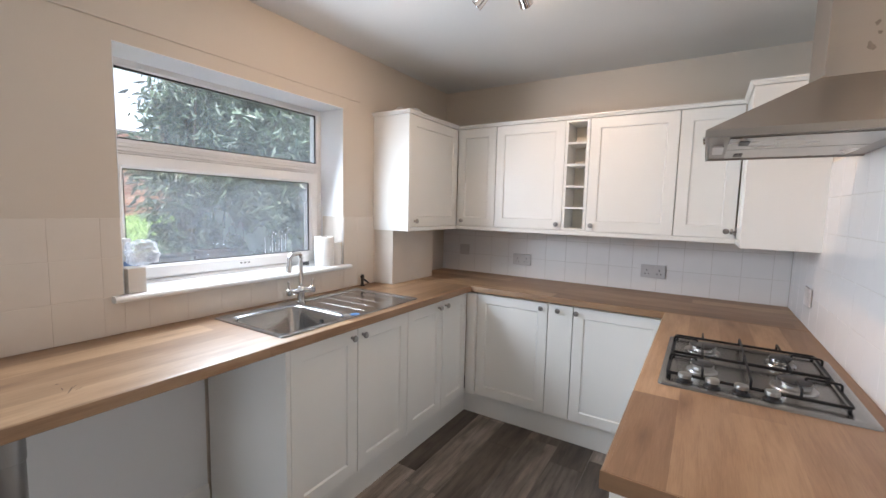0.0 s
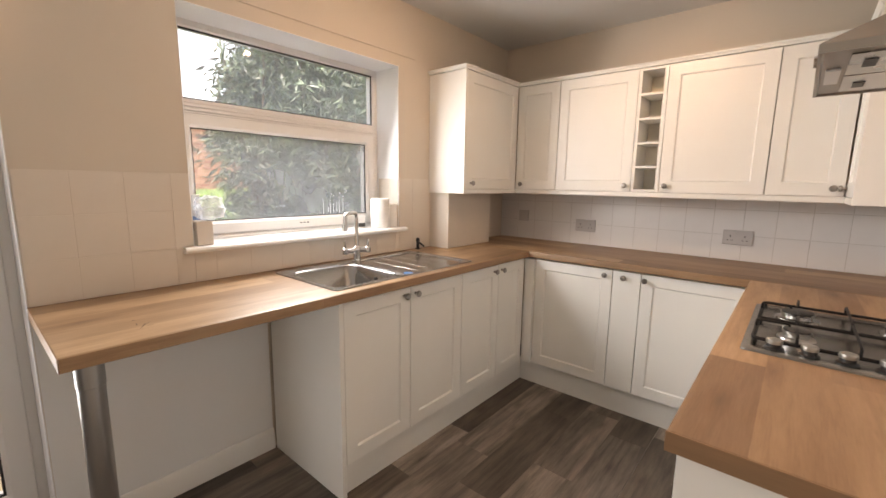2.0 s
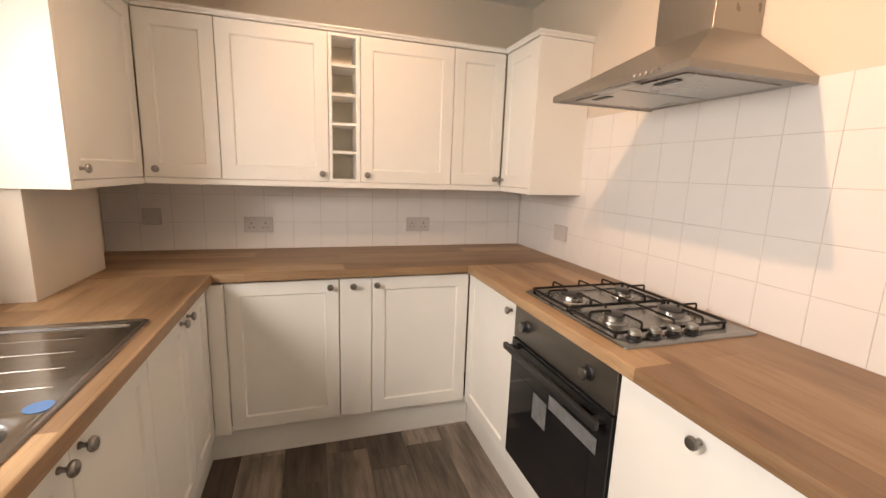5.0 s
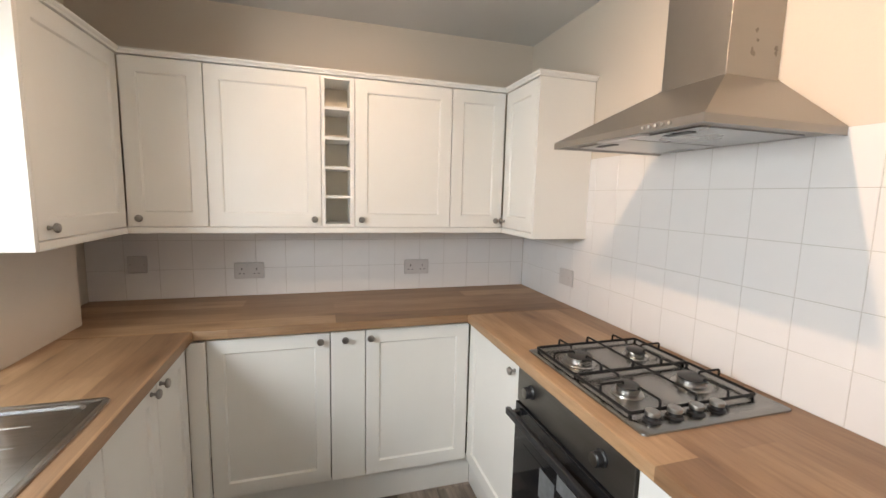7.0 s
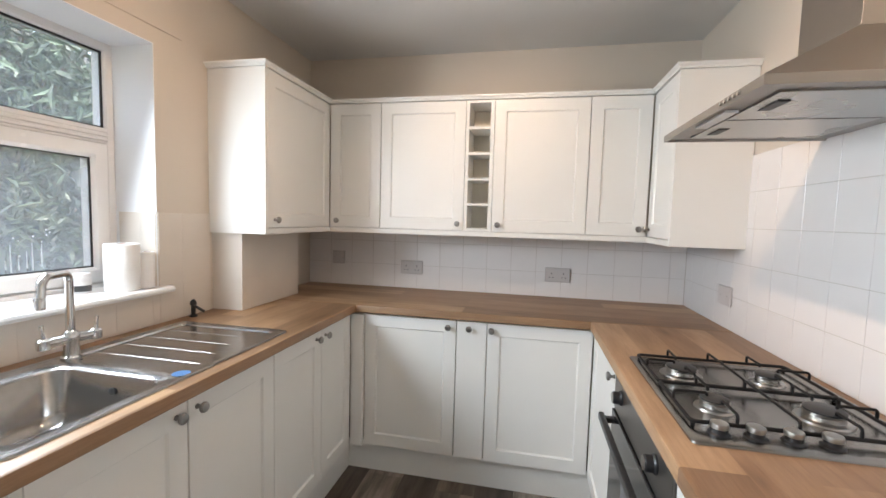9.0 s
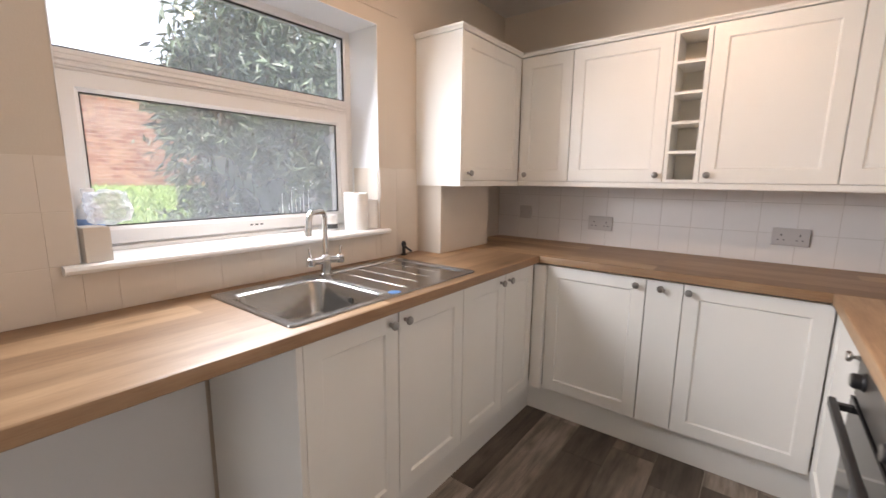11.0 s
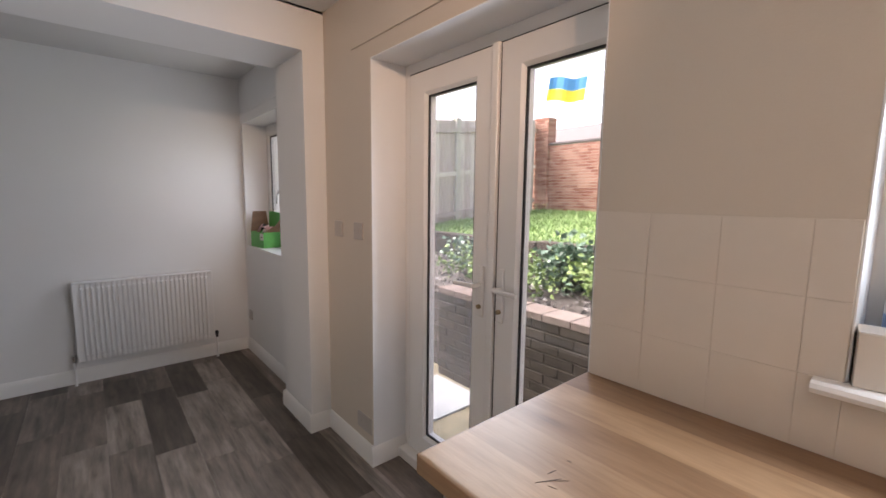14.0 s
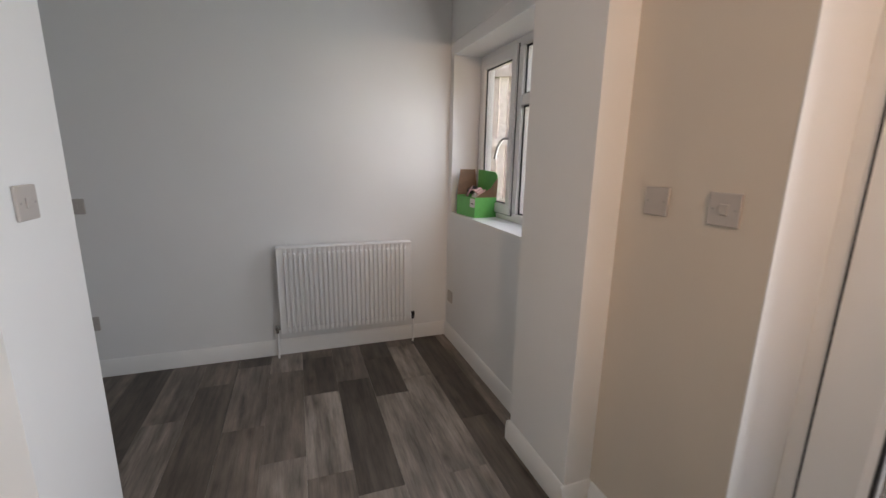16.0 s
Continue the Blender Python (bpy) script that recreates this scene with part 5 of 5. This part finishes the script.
card("paper", [(0.04, 0.0, H - 0.005), (0.078, 0.09, H), (0.03, 0.11, H + 0.045), (0.0, 0.02, H + 0.02)], 0.0006, PLASTIC, gb, "white paper")

# ---------------------------------------------------------------- garden
structure("ground", B(-400, -400, -0.6, 400, 400, -0.45), LAWN, "grass land out to the horizon")
structure("patio", B(-1.4, -6, -0.45, -0.3, 9, -0.17), PATIO, "stained concrete patio outside the doors")
structure("paving_slab", B(-1.2, -0.97, -0.17, -0.7, -0.4, -0.155, bev=0.004), SLABMAT, "pale wet slab on the patio")
structure("flower_bed", B(-3.2, -6.5, -0.45, -1.47, 12, 0.55), SOIL, "dark soil bed behind the retaining wall")
bm = bmesh.new()
grid = [[bm.verts.new((-3.2 - 0.35 * i, -9 + 0.5 * j, 0.83 + 0.05 * i * 0.35 + 0.03 * noise.noise(Vector((i * 0.5, j * 0.4, 0))))) for j in range(60)] for i in range(24)]
for a, b2 in zip(grid, grid[1:]):
    for j in range(59):
        bm.faces.new((a[j], a[j + 1], b2[j + 1], b2[j]))
structure("lawn", bm, LAWN, "sloping mown lawn", 60)


def blades(name, mat, count, seed, area, zf, h, w, label, tilt=0.5):
    rg = np.random.default_rng(seed)
    x, y = rg.uniform(area[0], area[1], count), rg.uniform(area[2], area[3], count)
    z = np.array([zf(a, b2) for a, b2 in zip(x, y)])
    ang, hh = rg.uniform(0, 2 * np.pi, count), h * rg.uniform(0.5, 1.2, count)
    lean = rg.uniform(-tilt, tilt, (count, 2)) * hh[:, None]
    dx, dy = np.cos(ang) * w / 2, np.sin(ang) * w / 2
    v = np.stack([np.stack([x - dx, y - dy, z], -1), np.stack([x + dx, y + dy, z], -1), np.stack([x + lean[:, 0], y + lean[:, 1], z + hh], -1)], 1).reshape(-1, 3)
    me = bpy.data.meshes.new(name)
    me.from_pydata(v.tolist(), [], np.arange(3 * count).reshape(-1, 3).tolist())
    me.materials.append(mat)
    return tagged(new(name, me), label, "grass", "", "stuff")


lawn_z = lambda x, y: 0.82 + 0.05 * (-3.2 - x)
blades("grass", GRASS, 16000, 1, (-8.5, -3.2, -6, 7), lawn_z, 0.09, 0.03, "short green lawn grass", 0.8)


def leaf_cloud(rg, centres, size, per, spread, droop=0.4, ratio=0.32, fold=0.12):
    # many single leaves, each a pointed blade of four triangles
    n2 = len(centres) * per
    c = np.repeat(np.array(centres), per, 0) + rg.normal(0, 1, (n2, 3)) * spread
    d = rg.normal(0, 1, (n2, 3))
    d[:, 2] = d[:, 2] * 0.5 - droop
    d /= np.linalg.norm(d, axis=1, keepdims=True)
    s = np.cross(d, rg.normal(0, 1, (n2, 3)))
    s /= np.linalg.norm(s, axis=1, keepdims=True)
    nrm = np.cross(d, s)
    ln = (size * rg.uniform(0.6, 1.3, n2))[:, None]
    wd = ln * ratio
    a, t2 = c, c + d * ln
    m = c + d * ln * 0.45
    v = np.stack([a, m + s * wd * 0.5 + nrm * ln * fold, t2 - nrm * ln * fold * 0.6, m - s * wd * 0.5 + nrm * ln * fold, m], 1).reshape(-1, 3)
    k = np.arange(n2)[:, None] * 5
    f = np.concatenate([k + [0, 1, 4], k + [1, 2, 4], k + [2, 3, 4], k + [3, 0, 4]], 1).reshape(-1, 3)
    return v, f


def cloud_mesh(name, v, f, mat):
    me = bpy.data.meshes.new(name)
    me.from_pydata(v.tolist(), [], f.tolist())
    me.materials.append(mat)
    return me


def shrub(name, x, y, z, rx, ry, h, stems, per, size, mat, label, seed, droop=0.5, ratio=0.3, category="shrub"):
    rg, rd = np.random.default_rng(seed), random.Random(seed)
    t = thing(name, (x, y, z), label, category)
    tips = []
    trunk = bmesh.new()
    for k in range(stems):
        a = 2 * math.pi * k / stems + rd.uniform(-0.3, 0.3)
        out = rd.uniform(0.25, 1.0)
        end = Vector((rx * out * math.cos(a), ry * out * math.sin(a), h * rd.uniform(0.55, 1.0) * (1 - 0.25 * out)))
        mid = Vector((end.x * 0.35, end.y * 0.35, end.z * 0.6))
        path = [Vector((0, 0, 0)).lerp(mid, s).lerp(mid.lerp(end, s), s) for s in (q / 6 for q in range(7))]
        for i2 in range(6):
            r0 = 0.03 * (1 - i2 / 7) * max(0.4, h / 3)
            tube(trunk, [path[i2], path[i2 + 1]], r0, 6)
        for q in range(3, 22):
            s = q / 21
            p = Vector((0, 0, 0)).lerp(mid, s).lerp(mid.lerp(end, s), s)
            w = 0.16 * rx + 0.1
            tips.append(p + Vector((rd.gauss(0, w), rd.gauss(0, w), rd.gauss(0, w * 0.8))))
    tips = [p if p.z > 0.05 else Vector((p.x, p.y, 0.05 + rd.random() * 0.3)) for p in tips]
    part("trunk", trunk, BARK, t, "thin woody stems")
    v, f = leaf_cloud(rg, [tuple(p) for p in tips], size, per, 0.09 * max(0.6, rx), droop, ratio)
    part("crown", cloud_mesh("crown", v, f, mat), None, t, "dense leaves")
    return t


shrub("evergreen_tree", -3.4, 4.3, 0.5, 1.2, 1.05, 3.9, 26, 38, 0.15, LEAF, "large dense evergreen tree with long drooping leaves", 11, 0.7, 0.27, "tree")
shrub("evergreen_tree", -5.2, 5.4, 0.8, 1.3, 0.9, 3.8, 16, 30, 0.16, LEAF, "dark evergreen tree behind the first one", 12, 0.6, 0.28, "tree")
shrub("evergreen_tree", -3.3, 3.55, 0.5, 0.5, 0.5, 3.4, 10, 22, 0.13, LEAF, "leafy edge of the evergreen by the window", 13, 0.7, 0.27, "tree")
shrub("ivy_bush", -2.4, -0.42, 0.55, 0.14, 0.18, 0.38, 14, 5, 0.075, IVY, "rounded glossy ivy bush on the bed", 21, 0.1, 0.75)
shrub("ivy_bush", -2.55, -1.9, 0.55, 0.16, 0.6, 0.14, 8, 3, 0.07, IVY, "trailing ivy on the bed", 22, 0.1, 0.75)
shrub("weed_clump", -2.25, 0.06, 0.55, 0.12, 0.12, 0.36, 6, 7, 0.07, WEED, "bright green leafy weed", 23, 0.1, 0.7)
shrub("weed_clump", -1.85, -0.6, 0.55, 0.16, 0.3, 0.14, 6, 4, 0.05, WEED, "low yellow-green weeds by the wall", 24, 0.1, 0.7)
shrub("weed_clump", -2.0, -1.4, 0.55, 0.2, 0.4, 0.14, 6, 3, 0.05, WEED, "low yellow-green weeds on the bed", 25, 0.1, 0.7)
rg = np.random.default_rng(5)
v, f = leaf_cloud(rg, np.stack([rg.uniform(-3.1, -1.55, 700), rg.uniform(-3.5, 3.5, 700), np.full(700, 0.56)], -1).tolist(), 0.06, 3, (0.05, 0.05, 0.008), 0.0, 0.7, 0.2)
tagged(new("bed_litter", cloud_mesh("bed_litter", v, f, CHIP)), "grey slate chips and dead leaves on the bed", "gravel", "", "stuff")
sl = thing("timber_sleeper", (-3.15, 0, 0.55), "dark weathered timber sleepers edging the lawn", "sleeper")
for k in range(6):
    part("sleeper", B(-0.06 + 0.01 * (k % 2), -6.2 + 2.42 * k, 0.0, 0.09, -3.8 + 2.42 * k, 0.3 + 0.02 * (k % 3), bev=0.015), SLEEPER, sl)


# far red brick wall
def brick_field(name, x, y0, y1, z0, courses, mat, bl=0.225, bh=0.075, depth=0.1, seed=3, skip=None):
    rd = random.Random(seed)
    verts, faces = [], []
    for c2 in range(courses):
        y = y0 - (0.5 * bl if c2 % 2 else 0)
        while y < y1:
            a, b2 = max(y, y0), min(y + bl, y1)
            if b2 - a > 0.03 and not (skip and skip(a, z0 + c2 * bh)):
                o = rd.uniform(0, 0.006)
                k = len(verts)
                za, zb = z0 + c2 * bh, z0 + (c2 + 1) * bh - 0.01
                for xx in (x - depth, x + o):
                    verts += [(xx, a + 0.005, za), (xx, b2 - 0.005, za), (xx, b2 - 0.005, zb), (xx, a + 0.005, zb)]
                faces += [tuple(k + i3 for i3 in q) for q in ((4, 5, 6, 7), (0, 4, 7, 3), (1, 2, 6, 5), (3, 7, 6, 2), (0, 1, 5, 4))]
            y += bl
    me = bpy.data.meshes.new(name)
    me.from_pydata(verts, [], faces)
    me.materials.append(mat)
    return me


gw = thing("garden_wall", (0, 0, 0), "old red brick garden wall at the end of the lawn", "wall")
part("mortar", B(-8.78, -5.13, 0.8, -8.508, 9.3, 2.84), MORTAR, gw)
tagged(part("bricks", brick_field("bricks", -8.5, -5.13, 9.3, 0.95, 25, REDBRICK), None, gw, "weathered red bricks"), kind="stuff")
part("pillar", brick_field("pillar", -8.42, -5.62, -5.13, 0.95, 35, REDBRICK, depth=0.35), None, gw, "taller brick end pillar")
part("coping", B(-8.82, -5.13, 2.838, -8.47, 9.3, 2.9, bev=0.01), ROOFTILE, gw, "worn brick coping")

# timber fence along the side
fn = thing("garden_fence", (0, 0, 0), "weathered timber fence panels between concrete posts", "fence")
FY0, FY1, FXA, FXB = -4.1, -5.55, -1.2, -8.4
nb = 60
for k in range(nb):
    s0, s1 = k / nb, (k + 0.93) / nb
    xa, ya, xb, yb = FXA + (FXB - FXA) * s0, FY0 + (FY1 - FY0) * s0, FXA + (FXB - FXA) * s1, FY0 + (FY1 - FY0) * s1
    zz, zt = 0.57 + 0.57 * s0, 2.49 + 1.0 * s0
    bm = bmesh.new()
    loft(bm, [[(xa, ya, z), (xb, yb, z), (xb, yb - 0.018, z), (xa, ya - 0.018, z)] for z in (zz, zt)])
    part("board", bm, FENCE, fn)
for z in (0.08, 0.47, 0.88):
    bm = bmesh.new()
    loft(bm, [[(FXA + (FXB - FXA) * s, FY0 + (FY1 - FY0) * s + d, 0.57 + 0.57 * s + z * (1.92 + 0.43 * s) + e) for d, e in ((0.0, 0), (0.05, 0), (0.05, 0.09), (0.0, 0.09))] for s in (0, 1)])
    part("rail", bm, FENCE, fn)
for k in range(5):
    s = 0.05 + 0.23 * k
    x, y = FXA + (FXB - FXA) * s, FY0 + (FY1 - FY0) * s
    part("post", B(x - 0.06, y - 0.06, 0.5, x + 0.06, y + 0.07, 2.52 + 1.0 * s, bev=0.01), CONCRETE, fn, "concrete post")

# distance: low house roofs and trees over the wall
hs = thing("neighbour_house", (-20, -7, -0.45), "far brick house with a grey tiled roof", "house")
part("wall", B(-4, -7, 0, 4, 7, 4.0), REDBRICK, hs, "red brick house wall")
bm = bmesh.new()
loft(bm, [[(-4.4, y, 4.0), (4.4, y, 4.0), (0, y, 5.9)] for y in (-7.3, 7.3)])
part("roof", bm, ROOFTILE, hs)
hs2 = thing("neighbour_house", (-14, 13.5, -0.45), "pale rendered house wall beyond the tree", "house")
part("wall", B(-3, -4, 0, 3, 4, 5.0), RENDERWALL, hs2)
bm = bmesh.new()
loft(bm, [[(-3.4, y, 5.0), (3.4, y, 5.0), (0, y, 7.2)] for y in (-4.3, 4.3)])
part("roof", bm, ROOFTILE, hs2)
shrub("distant_tree", -16, -5.2, -0.45, 1.6, 2.2, 4.6, 12, 30, 0.3, WEED, "small light green tree behind the wall", 31, 0.2, 0.6, "tree")
shrub("distant_tree", -13, 1.5, -0.45, 1.8, 2.6, 4.4, 12, 26, 0.3, IVY, "green hedge showing over the wall", 32, 0.2, 0.6, "tree")

flag = thing("flag", pose(-10.2, -6.55, -0.45, 0, 0, 126), "blue and yellow two-band flag on a tall thin pole", "flag")
part("pole", tube(bmesh.new(), [(0, 0, 0), (0, 0, 5.72)], 0.012, 8), CONCRETE, flag, "thin pale pole")
for nm, z0, z1, mt in (("blue_band", 5.28, 5.64, FLAGBLUE), ("yellow_band", 4.93, 5.28, FLAGYELLOW)):
    bm = bmesh.new()
    rows2 = [(0.112 * k, 0.05 * math.sin(k * 1.1), 0.035 * math.sin(k * 0.8) - 0.006 * k) for k in range(11)]
    loft(bm, [[(x + 0.12 * (z0 - 4.93), y, z0 + w), (x + 0.12 * (z1 - 4.93), y, z1 + w), (x + 0.12 * (z1 - 4.93), y + 0.004, z1 + w), (x + 0.12 * (z0 - 4.93), y + 0.004, z0 + w)] for x, y, w in rows2])
    part(nm, bm, mt, flag)

# tub and chair frame on the patio, under the window
tub = thing("plastic_tub", (-1.05, 2.55, -0.17), "round blue plastic tub on a stand outside", "tub")
part("tub", lathe(bmesh.new(), [(0.16, 0.55), (0.2, 0.56), (0.25, 0.8), (0.265, 0.81), (0.255, 0.815), (0.23, 0.79), (0.19, 0.6)], 32), TUB, tub, "", 40)
part("stand", lathe(bmesh.new(), [(0.2, 0.0), (0.17, 0.02), (0.15, 0.54), (0.16, 0.55)], 24), CONCRETE, tub, "grey pedestal")
ch = thing("garden_chair", (-1.15, 2.45, -0.17), "dark metal garden chair outside the window", "chair")
part("back_frame", tube(bmesh.new(), bend([(-0.2, -0.24, 0.0), (-0.22, -0.24, 1.2), (-0.22, 0.24, 1.2), (-0.2, 0.24, 0.0)], 0.08), 0.013, 10), CAST, ch, "", 40)
part("seat", B(-0.2, -0.23, 0.42, 0.22, 0.23, 0.45, bev=0.01), CAST, ch)
for s in (-0.22, 0.22):
    part("leg", tube(bmesh.new(), [(0.2, s, 0.0), (0.2, s, 0.43)], 0.012, 8), CAST, ch)

# ---------------------------------------------------------------- pieces: retaining wall, tiles, planks
rw_ = thing("retaining_wall", (-1.35, 0, -0.17), "damp dark brick retaining wall below the flower bed", "wall")
part("mortar", B(-0.1, -1.02, 0.0, 0.096, 6, 0.728), DARKMORTAR, rw_)
brick_me = mesh_of(B(-0.1, 0.005, 0.0, 0.1, 0.22, 0.065, bev=0.004, seg=1), "brick", DARKBRICK)
cope_me = mesh_of(B(-0.105, 0.002, 0.0, 0.105, 0.219, 0.055, bev=0.006, seg=1), "coping_brick", COPING)
rd = random.Random(9)
for c2 in range(10):
    for k in range(14):
        y = -1.02 + 0.225 * k - (0.1125 if c2 % 2 else 0)
        b3 = part("brick", brick_me, None, rw_, loc=(rd.uniform(0, 0.004), y, 0.0 + 0.075 * c2))
for k in range(15):
    part("coping_brick", cope_me, None, rw_, loc=(rd.uniform(-0.004, 0.004), -1.03 + 0.221 * k, 0.735 + rd.uniform(-0.004, 0.004)))


def tiles(parent, mat, cells, to_world, group=None):
    # cells: (u0, u1, z0, z1) on the wall plane; whole tiles share one mesh
    shared = {}
    for u0, u1, z0, z1 in cells:
        w, h = round(u1 - u0, 4), round(z1 - z0, 4)
        if w < 0.02 or h < 0.02:
            continue
        if (w, h) not in shared:
            bm = bmesh.new()
            g, e, d = (0.0003, 0.0009, 0.0065) if mat == TILE_PAINTED else (0.0008, 0.0009, 0.0065)
            o = [(g, g), (w - g, g), (w - g, h - g), (g, h - g)]
            i = [(g + e, g + e), (w - g - e, g + e), (w - g - e, h - g - e), (g + e, h - g - e)]
            loft(bm, [[(u, 0.0, z) for u, z in o], [(u, -d + 0.0007, z) for u, z in o], [(u, -d, z) for u, z in i]], False, True)
            shared[(w, h)] = mesh_of(bm, "tile", mat)
        t = new("tile", shared[(w, h)])
        t.parent = parent
        t.matrix_basis = to_world @ Matrix.Translation((u0, 0, z0)) @ pose(0, 0, 0, random.uniform(-0.12, 0.12), 0, random.uniform(-0.12, 0.12))


def grid_cells(us, zs):
    return [(a, b2, c2, d) for a, b2 in zip(us, us[1:]) for c2, d in zip(zs, zs[1:])]


random.seed(7)
ZS = [TOP + 0.001, 1.058, 1.208, 1.358]
WEST = pose(0, 0, 0, 0, 0, 90)
part("backing", B(0.0, 1.142, TOP, 0.0052, 1.645, 1.358), PAINT, wall_west)
part("backing", B(0.0, 2.8125, TOP, 0.0052, 3.09, 1.358), PAINT, wall_west)
part("backing", B(0.0, 1.6455, TOP, 0.0052, 2.8122, 1.0345), PAINT, wall_west)
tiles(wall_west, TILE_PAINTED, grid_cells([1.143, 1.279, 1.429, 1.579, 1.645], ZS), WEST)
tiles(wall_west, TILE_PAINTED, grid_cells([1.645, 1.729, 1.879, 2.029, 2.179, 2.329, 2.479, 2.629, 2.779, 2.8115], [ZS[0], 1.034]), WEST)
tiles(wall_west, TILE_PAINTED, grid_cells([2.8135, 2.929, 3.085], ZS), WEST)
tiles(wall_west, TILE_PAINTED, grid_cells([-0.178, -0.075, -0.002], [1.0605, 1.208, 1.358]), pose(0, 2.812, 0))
part("grout", B(0.0, NY - 0.0052, TOP, EX, NY, 1.358), GROUT, wall_north)
tiles(wall_north, TILE, grid_cells([0.002, 0.161] + [0.311 + 0.15 * k for k in range(14)] + [2.342], ZS), pose(0, NY, 0))
part("grout", B(EX - 0.0052, 1.8, TOP, EX, NY - 0.0055, 1.658), GROUT, wall_east)
ES = [-(NY - 0.008)] + [-(1.8 + 0.15 * k) for k in range(14, -1, -1)]
tiles(wall_east, TILE, grid_cells(ES, ZS + [1.508, 1.658]), pose(EX, 0, 0, 0, 0, -90))

PW, PL = 0.1925, 0.82
pl_me = {}
rd = random.Random(21)
for i in range(18):
    x = 0.285 - 2 * PW + PW * i
    x0, x1 = max(x, 0.002), min(x + PW, 3.098)
    if x1 - x0 < 0.01:
        continue
    y = SY - rd.uniform(0.0, PL)
    while y < NY:
        ln = PL * rd.choice((0.55, 0.8, 1.0, 1.1))
        y0, y1 = max(y, SY + 0.002), min(y + ln, NY - 0.002 if x0 < EX else PN + 0.11)
        if y1 - y0 > 0.02:
            key = (round(x1 - x0, 3), round(y1 - y0, 3))
            if key not in pl_me:
                pl_me[key] = mesh_of(B(0.0005, 0.0005, -0.0026, key[0] - 0.0005, key[1] - 0.0005, 0.0), "plank", FLOORWOOD)
            part("plank", pl_me[key], None, floor, loc=(x0, y0, 0.0))
        y += ln
part("door_floor_strip", B(DX + 0.002, -0.03, -0.0024, 0.001, 1.13, 0.0), FLOORWOOD, floor)
